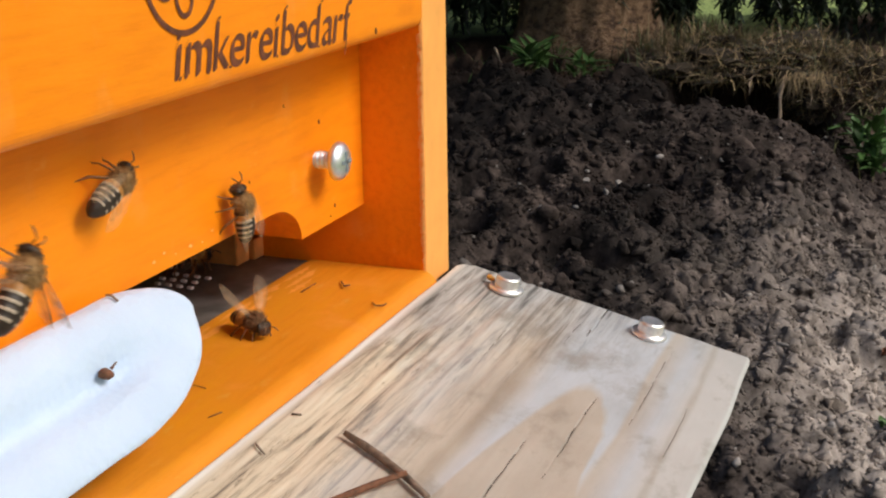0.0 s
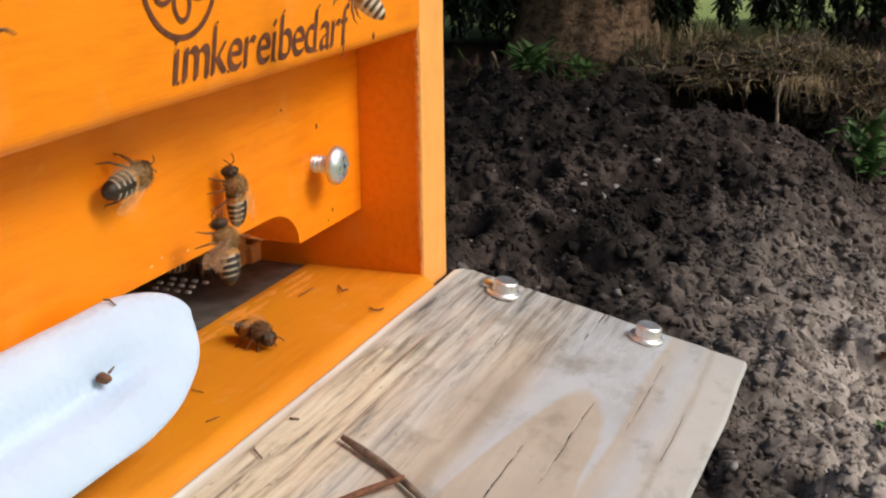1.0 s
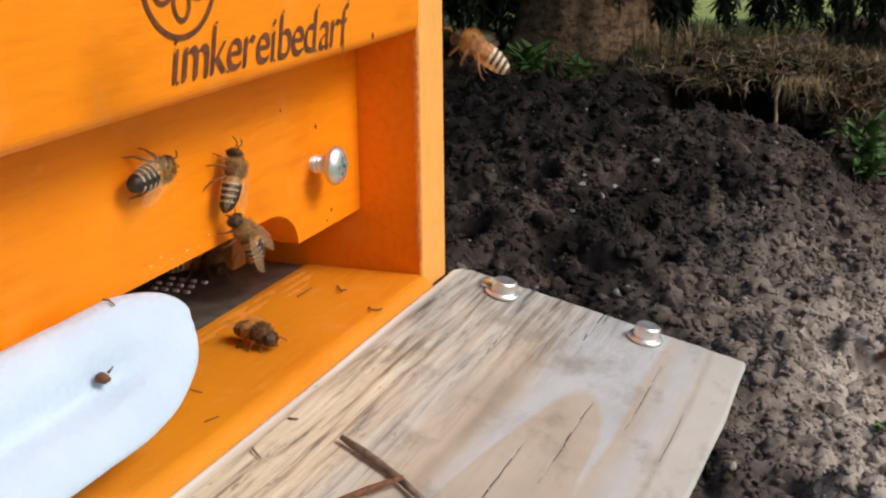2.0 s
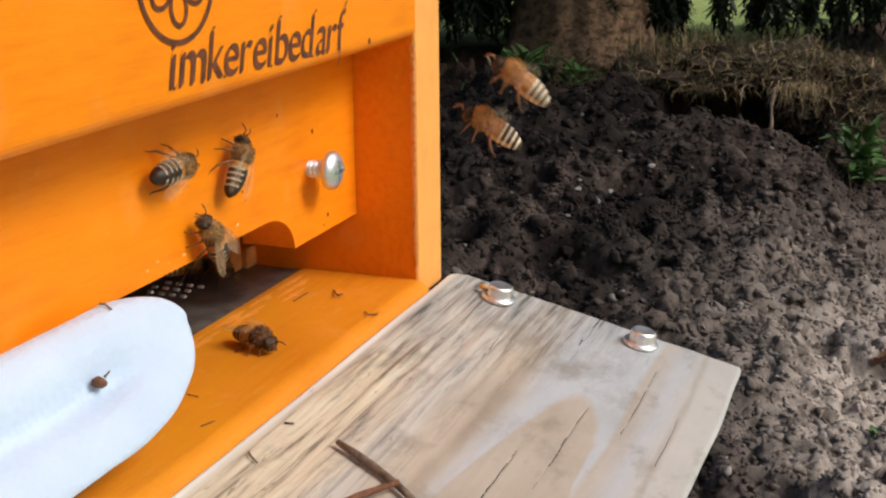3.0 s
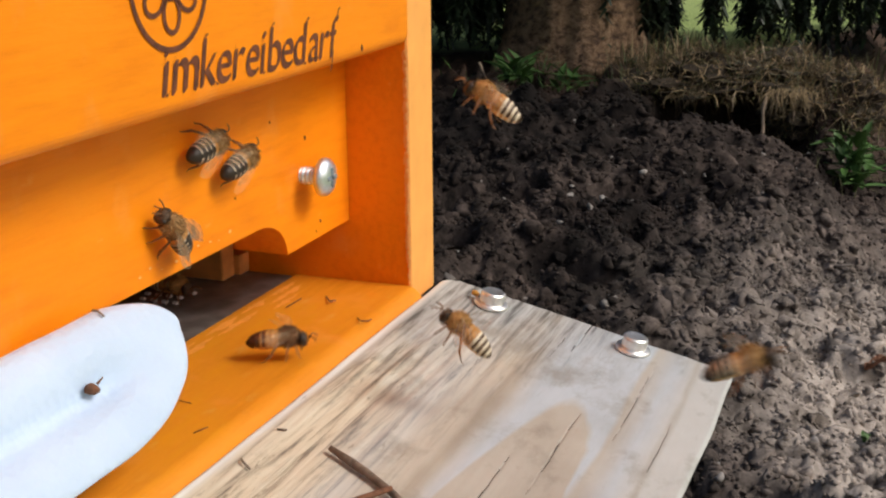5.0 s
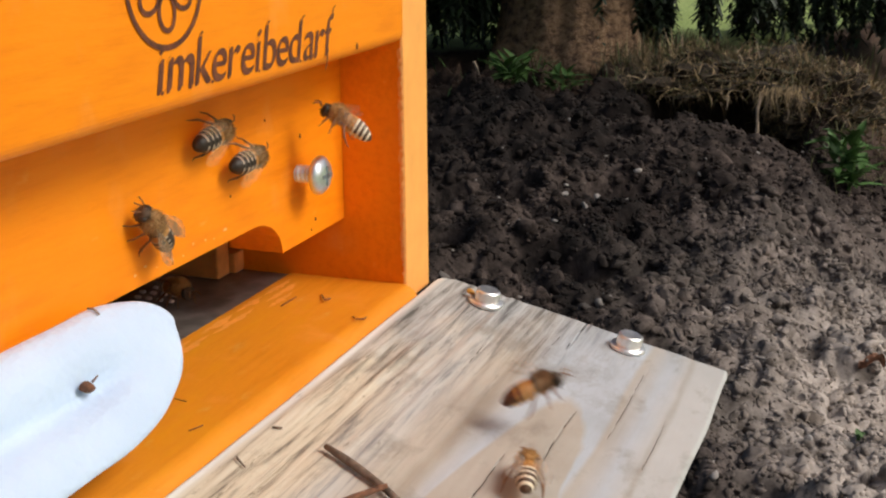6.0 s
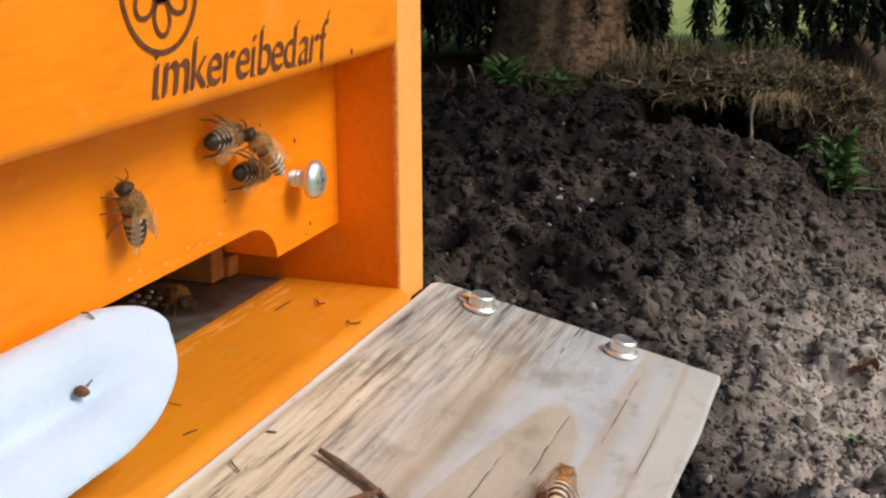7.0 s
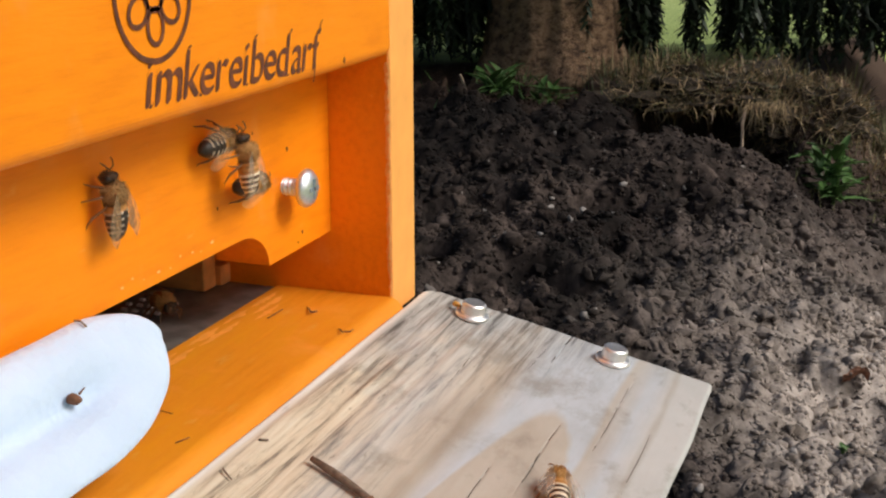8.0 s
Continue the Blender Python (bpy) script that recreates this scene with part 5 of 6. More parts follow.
def build_bee(bands, fur_mat, wing_mat, label, plate=None, hair=None, reach=0.34, puff=0.12):
    """A honeybee whose abdomen plates listed in bands carry pale hair over reach of their length."""
    bee = thing("honeybee", label, "bee", group="honeybees")
    mm = 0.00100
    # thorax and head
    bm = bmesh.new()
    ellipsoid(bm, (1.7 * mm, 0, 0.3 * mm), (2.1 * mm, 1.95 * mm, 1.95 * mm), 3, 0.08)
    fur(bm, (1.7 * mm, 0, 0.3 * mm), (2.05 * mm, 1.9 * mm, 1.9 * mm), 1100, 0.85 * mm, 1)
    part("thorax", bm, fur_mat, bee, "furry tawny thorax", smooth=True)
    bm = bmesh.new()
    ellipsoid(bm, (4.35 * mm, 0, -0.45 * mm), (0.95 * mm, 1.5 * mm, 1.4 * mm), 3, 0.05)
    fur(bm, (4.35 * mm, 0, -0.45 * mm), (0.93 * mm, 1.4 * mm, 1.35 * mm), 420, 0.45 * mm, 2)
    head = part("head", bm, MAT_BEE_HEAD, bee, smooth=True)
    for s in (1, -1):
        bm = bmesh.new()
        ellipsoid(bm, (4.4 * mm, s * 1.15 * mm, -0.2 * mm), (0.6 * mm, 0.5 * mm, 1.1 * mm), 2)
        part("eye", bm, MAT_BEE_DARK, head, "large dark eye", smooth=True)
        bm = tube_bm([(5.5 * mm, s * 0.4 * mm, -0.2 * mm), (6.1 * mm, s * 0.7 * mm, 0.4 * mm), (6.8 * mm, s * 1.2 * mm, 0.1 * mm), (7.3 * mm, s * 1.5 * mm, -0.4 * mm)], [0.15 * mm, 0.14 * mm, 0.14 * mm, 0.11 * mm], 6)
        part("antenna", bm, MAT_BEE_LEG, head, smooth=True)
    # abdomen of overlapping rings, pale hair bands between dark plates
    bm = bmesh.new()
    prof = []
    plates = 6
    for k in range(plates):
        for s, lift, mat in ((0.0, 0.08, 1 if k in bands else 0), (reach * 0.5, puff, 1 if k in bands else 0), (reach, puff, 0), (reach + 0.08, 0.06, 0), (0.98, 0.0, 0)):
            prof.append(((k + s) / plates, lift, mat))
    prof.append((1.0, 0, 0))
    sides, rings = 28, []
    for s, lift, mat in prof:
        x = -0.1 * mm - 6.7 * mm * s
        r = (2.15 * (1 - abs((s - 0.31) / 0.70) ** 2.1) ** 0.55 + lift * 0.6 * (1 - s)) * mm
        zc = (0.0 - 0.6 * s * s) * mm
        rings.append(([bm.verts.new((x, r * math.cos(2 * math.pi * j / sides), zc + r * 0.88 * math.sin(2 * math.pi * j / sides))) for j in range(sides)], mat))
    for (a, mat), (b, _) in zip(rings, rings[1:]):
        for j in range(sides):
            f = bm.faces.new((a[j], a[(j + 1) % sides], b[(j + 1) % sides], b[j]))
            # the hair is rubbed off along the middle of the back
            f.material_index = 0 if mat == 1 and not puff > 0.2 and abs((j + 0.5) / sides - 0.25) < 0.04 else mat
    for (a, mat), (b, _) in list(zip(rings, rings[1:]))[:5 * bands[0]]:
        for v in a:
            for f in v.link_faces:
                if f.material_index == 0:
                    f.material_index = 2
    bm.faces.new(rings[0][0])
    bm.faces.new(rings[-1][0])
    bmesh.ops.recalc_face_normals(bm, faces=bm.faces)
    for f in bm.faces:
        if f.normal.z < -0.45 and f.material_index != 1 and f.calc_center_median().x > -5.2 * mm:
            f.material_index = 3
    part("abdomen", bm, (plate or MAT_BEE_DARK, hair or MAT_BEE_BAND, MAT_BEE_AMBER, MAT_BEE_BELLY), bee, "dark abdomen with pale hair bands", smooth=True)
    # legs
    for s in (1, -1):
        for x, out, back, knee in ((2.8, 2.3, 0.9, 0.0), (1.8, 3.7, -0.6, 0.4), (0.7, 3.6, -3.8, 0.7)):
            pts = [(x * mm, s * 0.9 * mm, -1.0 * mm), ((x + back * 0.25) * mm, s * out * 0.6 * mm, (-0.9 + knee) * mm), ((x + back * 0.65) * mm, s * out * 0.95 * mm, -2.3 * mm), ((x + back) * mm, s * out * mm, -3.4 * mm), ((x + back * 1.2) * mm, s * (out + 0.3) * mm, -3.5 * mm)]
            bm = tube_bm(pts, [0.24 * mm, 0.22 * mm, 0.27 * mm if back < -2 else 0.16 * mm, 0.11 * mm, 0.06 * mm], 6)
            part("leg", bm, MAT_BEE_LEG, bee, smooth=True)
    # wings, hinged at the thorax
    for s in (1, -1):
        for ln, w in ((9.0, 3.0), (6.4, 2.3)):
            bm = wing_bm(ln * mm, w * mm)
            if s > 0:
                bmesh.ops.scale(bm, vec=(1, -1, 1), verts=bm.verts)
            part("wing", bm, wing_mat, bee)
    return bee


def wing_pose(k, spread, flap=0.0):
    """Wing k (0, 1: left fore and hind; 2, 3: right), folded or spread, raised by flap degrees."""
    s = 1 if k < 2 else -1
    hind = k % 2
    x = 0.0020 - 0.0010 * hind
    turn = (-66 + 14 * hind if spread else -9 + 4 * hind)
    return pose(x, s * 0.0013, 0.0019 - 0.0002 * hind, s * -flap, 0 if spread else -5, s * turn)


def stand(where, ahead, up):
    """The pose of a bee whose middle is at where, its head ahead and its back up."""
    x = Vector(ahead).normalized()
    y = Vector(up).cross(x).normalized()
    z = x.cross(y)
    m = Matrix((x, y, z)).transposed().to_4x4()
    return Matrix.Translation(where) @ m


def fly(bee, rows, flights=(), raised=False):
    """Keys a bee along (seconds, middle, ahead, up), wings beating during flights and folded else."""
    walk(bee, [(t, stand(Vector(c) + stand((0, 0, 0), a, u).to_3x3() @ Vector((0.0012, 0, 0)), a, u)) for t, c, a, u in rows])
    up = (lambda k: pose(0.0020 - 0.0010 * (k % 2), 0.0013 if k < 2 else -0.0013, 0.0019, 0, 42 - 8 * (k % 2), -26 if k < 2 else 26))
    rest = lambda k, t=9.0: up(k) if raised and t < 0.7 else wing_pose(k, False)
    wings = [o for o in bee.children if o.name.startswith("wing")]
    for k, w in enumerate(wings):
        if not flights:
            w.matrix_basis = rest(k)
            continue
        keys, beat = [], 0
        step = 1.0 / FPS
        n = int(round(SECONDS / step))
        last = None
        for i in range(n + 1):
            t = i * step
            air = any(a <= t <= b for a, b in flights)
            if air:
                beat += 1
                keys.append((t, wing_pose(k, True, 72 if beat % 2 else 8)))
            elif last != air or i == n or any(a - 1.5 * step <= t < a for a, b in flights) or (raised and abs(t - 0.8) < 0.2):
                keys.append((t, rest(k, t)))
            last = air
        walk(w, keys)


# seconds, middle of the bee, where its head points, where its back points
BEE_A = [
    (0, (-0.0985, 0.0119, 0.0416), (0.90, 0.00, 0.44), (0.00, -1.00, 0.00)),
    (0.5, (-0.0963, 0.0119, 0.0419), (0.94, 0.00, 0.35), (0.00, -1.00, 0.00)),
    (1, (-0.0934, 0.0119, 0.0428), (0.99, 0.00, 0.14), (0.00, -1.00, 0.00)),
    (1.5, (-0.0901, 0.0119, 0.0424), (0.99, -0.00, 0.13), (0.00, -1.00, 0.00)),
    (3, (-0.0791, 0.0119, 0.0423), (1.00, 0.00, 0.06), (0.00, -1.00, 0.00)),
    (3.5, (-0.0756, 0.0119, 0.0429), (1.00, -0.00, -0.00), (0.00, -1.00, 0.00)),
    (4, (-0.0725, 0.0119, 0.0425), (0.99, 0.00, 0.11), (0.00, -1.00, 0.00)),
    (4.5, (-0.0684, 0.0119, 0.0435), (0.98, -0.00, 0.17), (0.00, -1.00, 0.00)),
    (6, (-0.0616, 0.0119, 0.0456), (0.99, 0.00, 0.15), (0.00, -1.00, 0.00)),
    (6.5, (-0.0588, 0.0119, 0.0457), (0.99, 0.00, 0.12), (0.00, -1.00, 0.00)),
    (7, (-0.0559, 0.0119, 0.0452), (1.00, 0.00, 0.01), (0.00, -1.00, 0.00)),
    (7.5, (-0.0557, 0.0119, 0.0453), (1.00, 0.00, 0.06), (0.00, -1.00, 0.00)),
    (8, (-0.0554, 0.0119, 0.0456), (1.00, 0.00, 0.08), (0.00, -1.00, 0.00)),
]
BEE_B = [
    (0, (-0.0592, 0.0119, 0.0274), (-0.18, 0.00, 0.98), (0.00, -1.00, 0.00)),
    (0.5, (-0.0613, 0.0119, 0.0289), (-0.12, 0.00, 0.99), (0.00, -1.00, 0.00)),
    (1, (-0.0608, 0.0119, 0.0320), (-0.17, 0.00, 0.99), (0.00, -1.00, 0.00)),
    (1.5, (-0.0625, 0.0119, 0.0338), (0.24, 0.00, 0.97), (0.00, -1.00, 0.00)),
    (3, (-0.0579, 0.0119, 0.0380), (0.51, 0.00, 0.86), (0.00, -1.00, 0.00)),
    (3.5, (-0.0577, 0.0119, 0.0391), (0.76, 0.00, 0.65), (0.00, -1.00, 0.00)),
    (4, (-0.0560, 0.0119, 0.0389), (0.88, 0.00, 0.47), (0.00, -1.00, 0.00)),
    (4.5, (-0.0560, 0.0119, 0.0396), (0.93, 0.00, 0.36), (0.00, -1.00, 0.00)),
    (6, (-0.0494, 0.0119, 0.0387), (1.00, 0.00, 0.06), (0.00, -1.00, 0.00)),
    (6.5, (-0.0484, 0.0119, 0.0381), (1.00, 0.00, -0.02), (0.00, -1.00, 0.00)),
    (7, (-0.0463, 0.0119, 0.0368), (0.99, 0.00, -0.14), (0.00, -1.00, 0.00)),
    (7.5, (-0.0442, 0.0119, 0.0361), (0.99, 0.00, -0.14), (0.00, -1.00, 0.00)),
    (8, (-0.0436, 0.0119, 0.0353), (1.00, 0.00, -0.08), (0.00, -1.00, 0.00)),
]
BEE_C = [
    (0, (-0.1429, -0.0066, 0.0414), (0.67, 0.00, 0.74), (0.00, -1.00, 0.00)),
    (0.2, (-0.1333, -0.0066, 0.0376), (0.78, 0.00, 0.63), (0.00, -1.00, 0.00)),
    (0.5, (-0.1166, -0.0026, 0.0320), (0.85, 0.00, 0.53), (0.00, -1.00, 0.00)),
    (0.8, (-0.0916, 0.0034, 0.0288), (0.37, 0.00, 0.93), (0.00, -1.00, 0.00)),
    (1, (-0.0755, 0.0053, 0.0263), (0.01, 0.19, 0.98), (0.00, -0.75, 0.66)),
    (1.2, (-0.0645, 0.0069, 0.0258), (-0.17, 0.27, 0.95), (0.00, -0.75, 0.66)),
    (1.5, (-0.0563, 0.0063, 0.0237), (-0.45, 0.52, 0.73), (0.00, -0.75, 0.66)),
    (1.7, (-0.0573, 0.0068, 0.0239), (-0.47, 0.47, 0.75), (0.00, -0.75, 0.66)),
    (2.2, (-0.0605, 0.0119, 0.0235), (-0.49, 0.00, 0.87), (0.00, -1.00, 0.00)),
    (2.8, (-0.0674, 0.0119, 0.0260), (-0.36, 0.00, 0.93), (0.00, -1.00, 0.00)),
    (3, (-0.0671, 0.0119, 0.0262), (-0.52, 0.00, 0.85), (0.00, -1.00, 0.00)),
    (3.5, (-0.0683, 0.0119, 0.0275), (-0.68, 0.00, 0.73), (0.00, -1.00, 0.00)),
    (4, (-0.0705, 0.0119, 0.0284), (-0.65, 0.00, 0.76), (0.00, -1.00, 0.00)),
    (4.5, (-0.0739, 0.0119, 0.0304), (-0.64, -0.00, 0.77), (0.00, -1.00, 0.00)),
    (6, (-0.0809, 0.0119, 0.0328), (-0.67, 0.00, 0.74), (0.00, -1.00, 0.00)),
    (6.5, (-0.0833, 0.0119, 0.0350), (-0.69, 0.00, 0.72), (0.00, -1.00, 0.00)),
    (7, (-0.0863, 0.0119, 0.0374), (-0.27, 0.00, 0.96), (0.00, -1.00, 0.00)),
    (7.5, (-0.0885, 0.0119, 0.0392), (-0.22, 0.00, 0.98), (0.00, -1.00, 0.00)),
    (8, (-0.0890, 0.0119, 0.0409), (-0.14, 0.00, 0.99), (0.00, -1.00, 0.00)),
]
BEE_D = [
    (0, (-0.0491, 0.0186, 0.0026), (-0.45, -0.90, 0.00), (0.00, 0.00, 1.00)),
    (0.5, (-0.0479, 0.0179, 0.0026), (-0.62, -0.78, 0.00), (0.00, 0.00, 1.00)),
    (1, (-0.0517, 0.0155, 0.0026), (-0.42, -0.90, 0.00), (0.00, 0.00, 1.00)),
    (1.5, (-0.0522, 0.0150, 0.0026), (-0.36, -0.93, 0.00), (0.00, 0.00, 1.00)),
    (3, (-0.0517, 0.0145, 0.0026), (-0.36, -0.93, 0.00), (0.00, 0.00, 1.00)),
    (3.5, (-0.0521, 0.0141, 0.0026), (-0.36, -0.93, 0.00), (0.00, 0.00, 1.00)),
    (4, (-0.0505, 0.0136, 0.0026), (-0.36, -0.93, 0.00), (0.00, 0.00, 1.00)),
    (4.5, (-0.0509, 0.0130, 0.0026), (-0.36, -0.93, 0.00), (0.00, 0.00, 1.00)),
    (4.8, (-0.0514, 0.0113, 0.0026), (-0.36, -0.93, 0.00), (0.00, 0.00, 1.00)),
    (5.05, (-0.0528, 0.0050, 0.0053), (0.50, -0.86, 0.07), (0.00, 0.00, 1.00)),
    (5.3, (-0.0513, -0.0065, 0.0062), (0.49, -0.85, 0.19), (0.00, 0.00, 1.00)),
    (5.55, (-0.0472, -0.0167, 0.0048), (0.46, -0.85, 0.24), (0.00, 0.00, 1.00)),
    (5.8, (-0.0420, -0.0269, 0.0021), (0.45, -0.80, 0.38), (0.00, 0.00, 1.00)),
    (6, (-0.0488, -0.0444, -0.0008), (0.41, -0.83, 0.38), (0.00, 0.00, 1.00)),
    (6.2, (-0.0644, -0.0662, 0.0022), (0.34, -0.87, 0.35), (0.00, 0.00, 1.00)),
    (6.4, (-0.0954, -0.0916, 0.0114), (0.30, -0.84, 0.45), (0.00, 0.00, 1.00)),
    (6.5, (-0.1129, -0.1045, 0.0199), (0.23, -0.87, 0.44), (0.00, 0.00, 1.00)),
    (7, (-0.1354, -0.1416, 0.0303), (-0.14, -0.95, 0.27), (0.00, 0.00, 1.00)),
    (8, (-0.0908, -0.1884, 0.0161), (-0.29, -0.90, 0.33), (0.00, 0.00, 1.00)),
]
BEE_E = [
    (0, (-0.0799, -0.0060, 0.1031), (-0.47, 0.77, 0.44), (0.00, 0.00, 1.00)),
    (0.7, (-0.0697, -0.0154, 0.0787), (-0.35, 0.77, 0.54), (0.00, 0.00, 1.00)),
    (1, (-0.0648, -0.0164, 0.0702), (-0.28, 0.73, 0.62), (0.00, 0.00, 1.00)),
    (1.2, (-0.0634, -0.0200, 0.0682), (-0.23, 0.69, 0.69), (0.00, 0.00, 1.00)),
    (1.5, (-0.0563, -0.0251, 0.0661), (-0.25, 0.78, 0.58), (0.00, 0.00, 1.00)),
    (1.7, (-0.0507, -0.0279, 0.0634), (-0.24, 0.80, 0.55), (0.00, 0.00, 1.00)),
    (2.2, (-0.0450, -0.0335, 0.0559), (-0.20, 0.82, 0.53), (0.00, 0.00, 1.00)),
    (2.8, (-0.0459, -0.0354, 0.0488), (-0.18, 0.83, 0.53), (0.00, 0.00, 1.00)),
    (3, (-0.0467, -0.0348, 0.0465), (-0.18, 0.84, 0.50), (0.00, 0.00, 1.00)),
    (3.5, (-0.0491, -0.0322, 0.0397), (-0.17, 0.83, 0.53), (0.00, 0.00, 1.00)),
    (4, (-0.0517, -0.0302, 0.0330), (-0.17, 0.84, 0.51), (0.00, 0.00, 1.00)),
    (4.5, (-0.0502, -0.0292, 0.0232), (-0.06, 0.74, 0.67), (0.00, 0.00, 1.00)),
    (4.7, (-0.0511, -0.0305, 0.0192), (-0.05, 0.75, 0.65), (0.00, 0.00, 1.00)),
    (5.3, (-0.0512, -0.0341, 0.0012), (-0.05, 0.83, 0.55), (0.00, 0.00, 1.00)),
    (5.8, (-0.0645, -0.0406, -0.0039), (1.00, -0.06, -0.01), (-0.00, -0.22, 0.98)),
    (6, (-0.0674, -0.0500, -0.0080), (0.96, 0.26, 0.06), (-0.00, -0.22, 0.98)),
    (6.2, (-0.0654, -0.0519, -0.0095), (0.98, 0.17, 0.04), (-0.00, -0.22, 0.98)),
    (6.5, (-0.0639, -0.0551, -0.0102), (0.99, 0.15, 0.03), (-0.00, -0.22, 0.98)),
    (7, (-0.0643, -0.0563, -0.0105), (0.99, 0.13, 0.03), (-0.00, -0.22, 0.98)),
    (7.5, (-0.0630, -0.0566, -0.0106), (0.98, 0.19, 0.04), (-0.00, -0.22, 0.98)),
    (8, (-0.0612, -0.0566, -0.0106), (0.95, 0.29, 0.07), (-0.00, -0.22, 0.98)),
]
BEE_F = [
    (0, (-0.1787, -0.0047, 0.0689), (0.80, -0.56, 0.21), (0.00, 0.00, 1.00)),
    (0.9, (-0.1626, -0.0121, 0.0717), (0.71, -0.66, 0.23), (0.00, 0.00, 1.00)),
    (1.2, (-0.1510, -0.0172, 0.0740), (0.65, -0.71, 0.27), (0.00, 0.00, 1.00)),
    (1.5, (-0.1409, -0.0223, 0.0748), (0.46, -0.72, -0.52), (0.00, 0.00, 1.00)),
    (1.7, (-0.1338, -0.0241, 0.0771), (0.44, -0.73, -0.53), (0.00, 0.00, 1.00)),
    (2.2, (-0.0921, -0.0223, 0.0822), (0.45, -0.89, -0.11), (0.00, 0.00, 1.00)),
    (2.6, (-0.0598, -0.0289, 0.0703), (0.32, -0.89, -0.32), (0.00, 0.00, 1.00)),
    (2.8, (-0.0497, -0.0336, 0.0588), (-0.18, 0.77, 0.61), (0.00, 0.00, 1.00)),
    (3, (-0.0480, -0.0407, 0.0551), (-0.15, 0.79, 0.60), (0.00, 0.00, 1.00)),
    (3.5, (-0.0517, -0.0521, 0.0443), (-0.14, 0.89, 0.44), (0.00, 0.00, 1.00)),
    (4, (-0.0473, -0.0508, 0.0442), (-0.16, 0.91, 0.39), (0.00, 0.00, 1.00)),
    (4.5, (-0.0477, -0.0454, 0.0512), (-0.16, 0.86, 0.49), (0.00, 0.00, 1.00)),
    (4.7, (-0.0481, -0.0432, 0.0526), (-0.17, 0.85, 0.51), (0.00, 0.00, 1.00)),
    (5.3, (-0.0257, -0.0195, 0.0488), (-0.21, 0.81, 0.55), (0.00, 0.00, 1.00)),
    (5.8, (-0.0213, -0.0002, 0.0452), (-0.29, 0.83, 0.47), (0.00, 0.00, 1.00)),
    (6, (-0.0232, 0.0025, 0.0420), (-0.26, 0.80, 0.55), (0.00, 0.00, 1.00)),
    (6.5, (-0.0401, 0.0040, 0.0450), (-0.40, 0.68, 0.62), (0.00, -0.75, 0.66)),
    (7, (-0.0480, 0.0072, 0.0410), (-0.54, 0.33, 0.77), (0.00, -0.75, 0.66)),
    (7.5, (-0.0500, 0.0069, 0.0438), (-0.51, 0.30, 0.81), (0.00, -0.75, 0.66)),
    (8, (-0.0506, 0.0084, 0.0406), (-0.08, 0.08, 0.99), (0.00, -0.75, 0.66)),
]
BEE_G = [
    (0, (-0.0174, 0.0557, 0.0030), (-0.66, -0.75, 0.00), (0.00, 0.00, 1.00)),
    (2.8, (-0.0146, 0.0449, 0.0030), (-0.61, -0.80, 0.00), (0.00, 0.00, 1.00)),
    (3.4, (-0.0157, 0.0387, 0.0030), (-0.53, -0.85, 0.00), (0.00, 0.00, 1.00)),
    (3.6, (-0.0180, 0.0324, 0.0040), (-0.22, -0.97, 0.00), (0.00, 0.00, 1.00)),
    (3.8, (-0.0229, 0.0243, 0.0050), (0.64, -0.77, 0.00), (0.00, 0.00, 1.00)),
    (4, (-0.0345, 0.0085, 0.0060), (0.90, -0.43, 0.00), (0.00, 0.00, 1.00)),
    (4.2, (-0.0440, -0.0079, 0.0080), (0.86, -0.51, 0.00), (0.00, 0.00, 1.00)),
    (4.4, (-0.0247, -0.0142, -0.0003), (0.44, -0.87, 0.24), (0.00, 0.00, 1.00)),
    (4.5, (-0.0306, -0.0261, 0.0024), (0.40, -0.89, 0.22), (0.00, 0.00, 1.00)),
    (4.7, (-0.0389, -0.0496, 0.0057), (0.34, -0.90, 0.27), (0.00, 0.00, 1.00)),
    (5, (-0.0619, -0.0823, 0.0145), (0.25, -0.91, 0.34), (0.00, 0.00, 1.00)),
    (5.4, (-0.0861, -0.1246, 0.0345), (0.04, -0.90, 0.43), (0.00, 0.00, 1.00)),
    (8, (-0.0373, -0.2120, 0.0369), (-0.38, -0.90, 0.21), (0.00, 0.00, 1.00)),
]
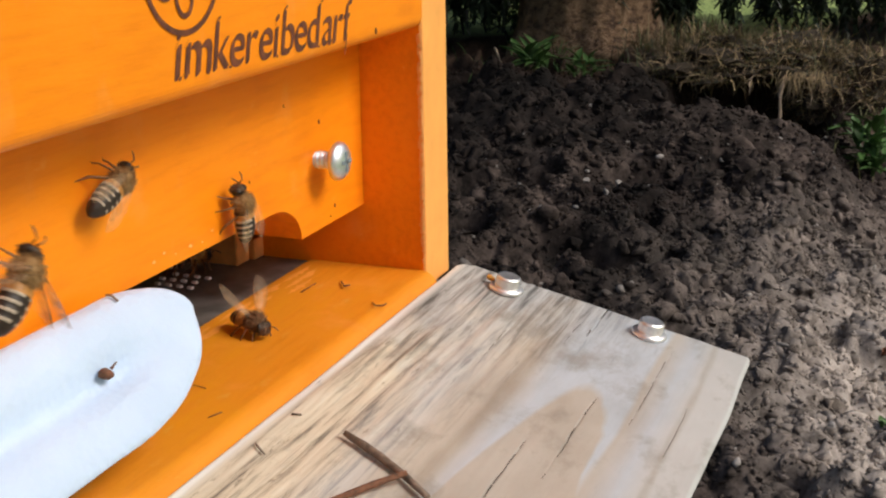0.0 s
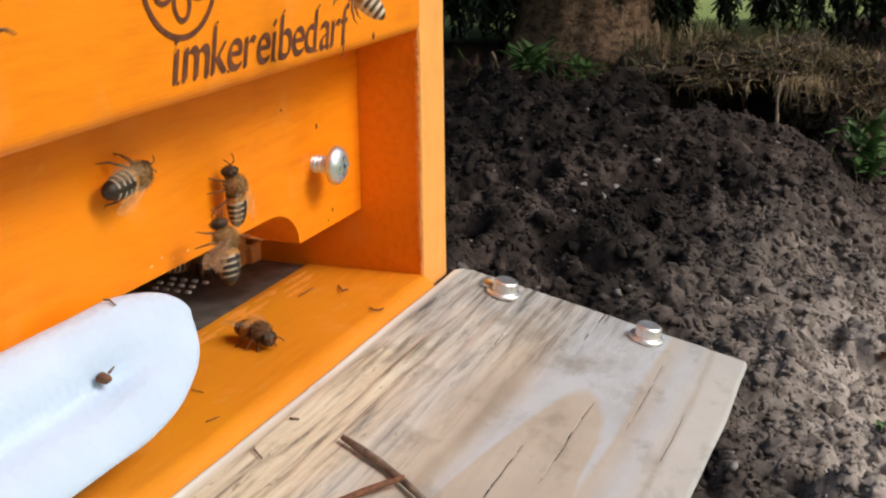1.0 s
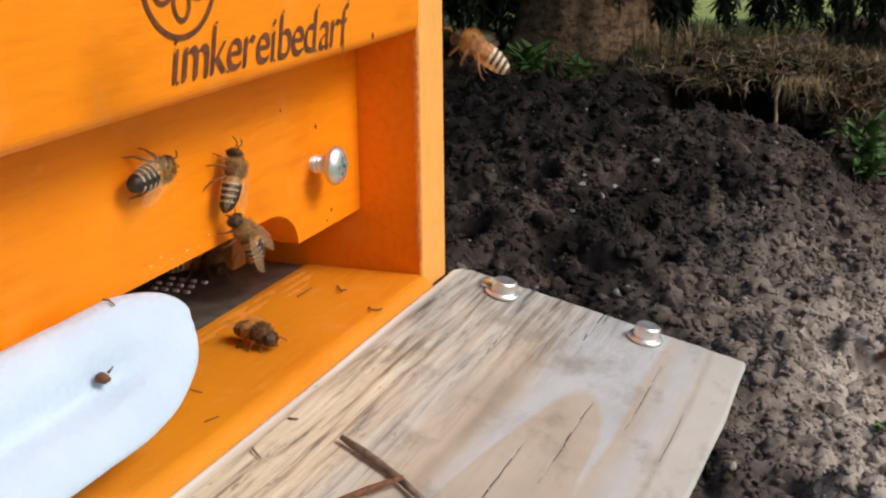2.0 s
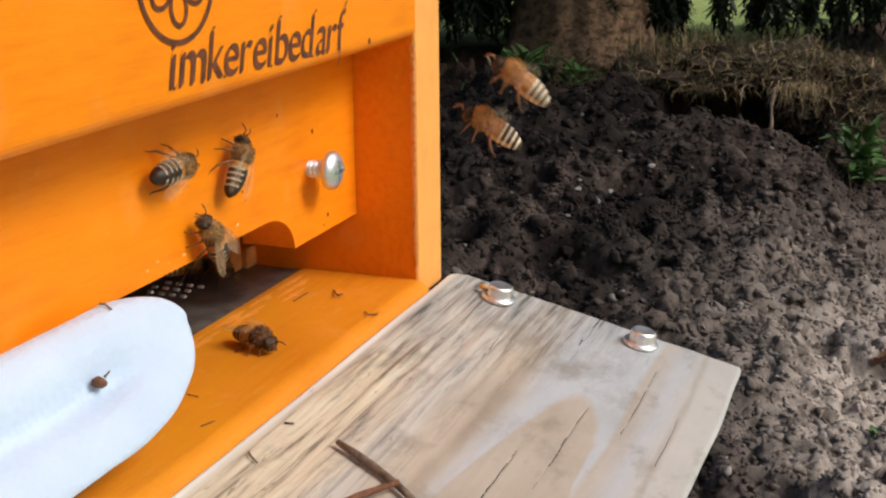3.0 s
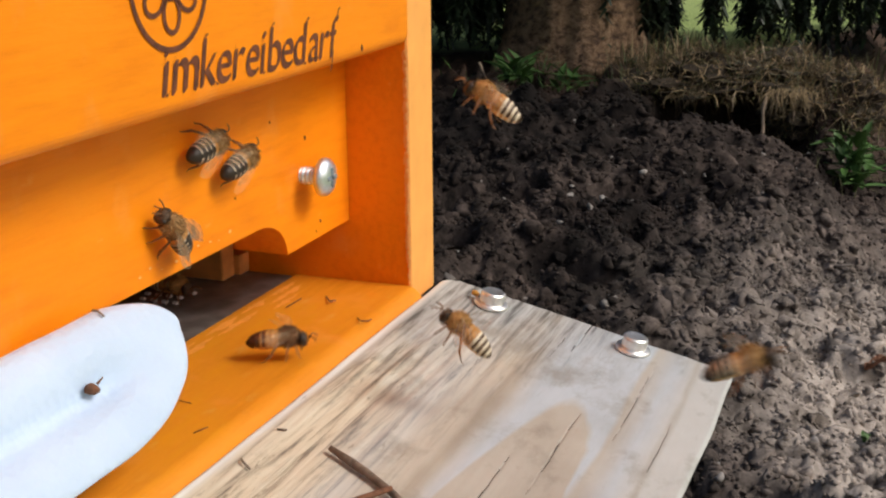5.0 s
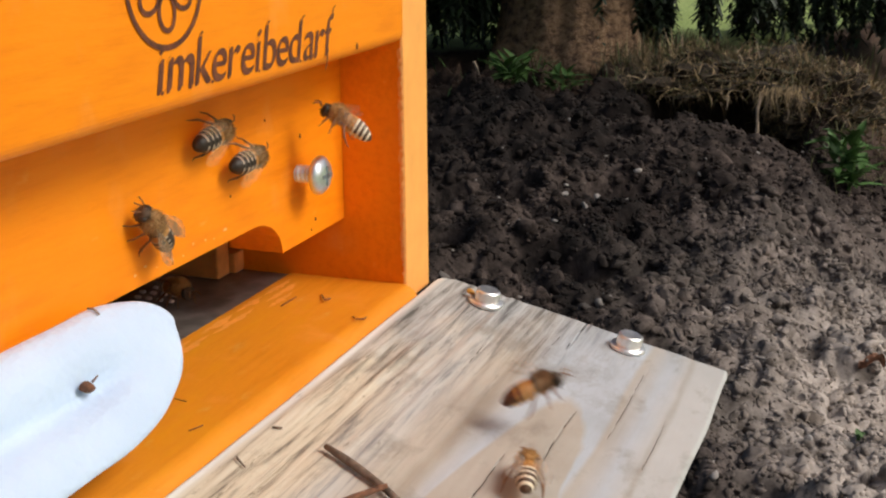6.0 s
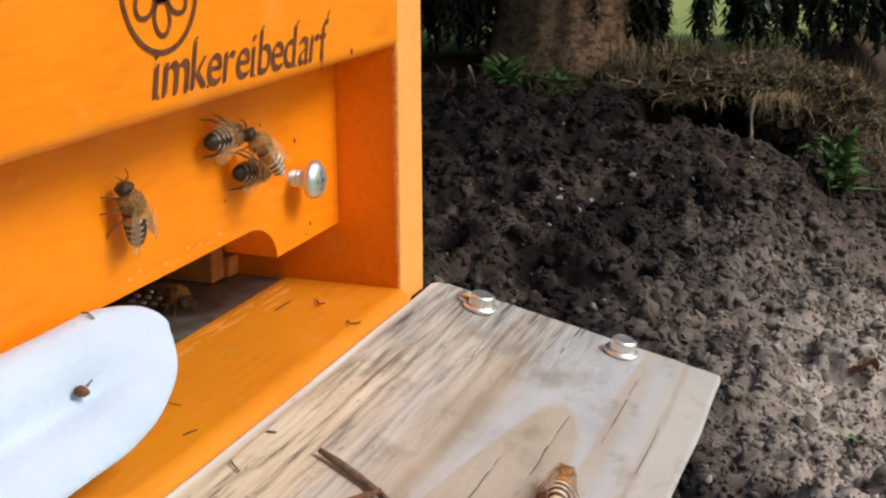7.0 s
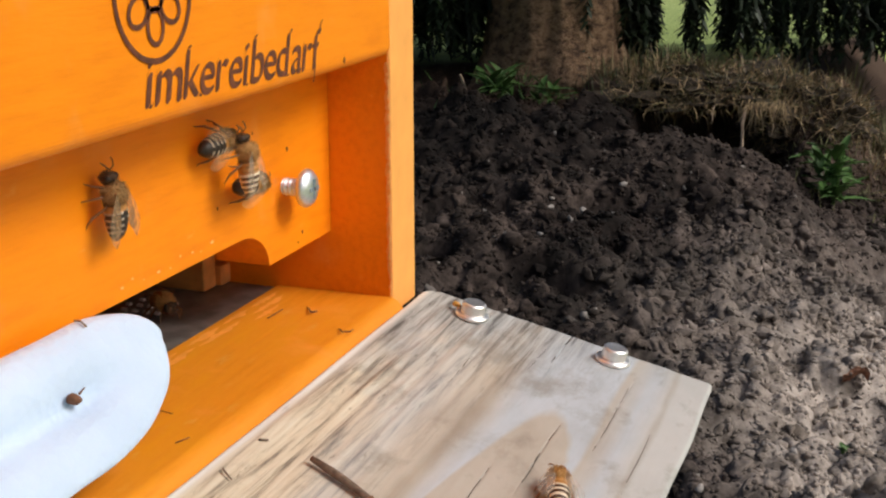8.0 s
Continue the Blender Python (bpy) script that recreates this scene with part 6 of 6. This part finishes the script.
BEE_H = [
    (0, (-0.0180, 0.0529, 0.0030), (0.91, -0.42, 0.00), (0.00, 0.00, 1.00)),
    (3, (-0.0179, 0.0525, 0.0030), (0.70, -0.72, 0.00), (0.00, 0.00, 1.00)),
    (3.8, (-0.0247, 0.0523, 0.0030), (-0.01, -1.00, 0.00), (0.00, 0.00, 1.00)),
    (4.5, (-0.0249, 0.0509, 0.0030), (-0.10, -0.99, 0.00), (0.00, 0.00, 1.00)),
    (6, (-0.0272, 0.0452, 0.0030), (-0.42, -0.91, 0.00), (0.00, 0.00, 1.00)),
    (6.5, (-0.0283, 0.0440, 0.0030), (-0.51, -0.86, 0.00), (0.00, 0.00, 1.00)),
    (7, (-0.0289, 0.0427, 0.0030), (-0.53, -0.85, 0.00), (0.00, 0.00, 1.00)),
    (7.5, (-0.0280, 0.0438, 0.0030), (-0.56, -0.83, 0.00), (0.00, 0.00, 1.00)),
    (8, (-0.0283, 0.0445, 0.0030), (-0.56, -0.83, 0.00), (0.00, 0.00, 1.00)),
]

DARK_BEE = build_bee((1, 2, 3, 4), MAT_BEE_FUR, MAT_WING, "brown honeybee with pale bands on its dark abdomen")
# brighter bee with sunlight put into the colour of fur and hair bands
SUNLIT_BEE = build_bee((2, 3, 4, 5), MAT_BEE_SUNLIT_FUR, MAT_GOLD_WING, "honeybee with sunlight put into its golden fur and pale tail bands", MAT_BEE_TAWNY, MAT_BEE_SUNLIT_BAND, 0.45, 0.24)
HAZY_BEE = build_bee((1, 2, 3, 4), MAT_BEE_FUR, MAT_HAZY_WING, "honeybee with brown wings over its abdomen")
RUSTY_BEE = build_bee((2, 3), MAT_BEE_SOOT, MAT_WING, "dark rusty honeybee", MAT_BEE_RUST, MAT_BEE_AMBER)
# the bee inside the entrance also takes these sunlit colours, to look brighter
BEES = [DARK_BEE, copy_thing(DARK_BEE, Matrix()), HAZY_BEE, RUSTY_BEE, SUNLIT_BEE, copy_thing(SUNLIT_BEE, Matrix())] + [copy_thing(DARK_BEE, Matrix()), copy_thing(SUNLIT_BEE, Matrix())]
BEE_LABELS = ("striped honeybee walking up the orange wall", "honeybee with folded wings on the orange wall", "honeybee landing above the entrance slot",
              "dark honeybee crouching on the orange floor", "honeybee hovering, then resting on the plank", "honeybee hovering before the hive with blurred wings",
              "honeybee leaving the hive over the plank", "honeybee just inside the dark entrance")
for ob, text in zip(BEES, BEE_LABELS):
    ob["label"] = text


def motions():
    fly(BEES[0], BEE_A)
    fly(BEES[1], BEE_B)
    fly(BEES[2], BEE_C, ((0.0, 1.3),))
    fly(BEES[3], BEE_D, ((4.9, 8.0),), raised=True)
    fly(BEES[4], BEE_E, ((0.0, 5.9),))
    fly(BEES[5], BEE_F, ((0.0, 6.3),))
    fly(BEES[6], BEE_G, ((3.5, 8.0),))
    fly(BEES[7], BEE_H)


motions()
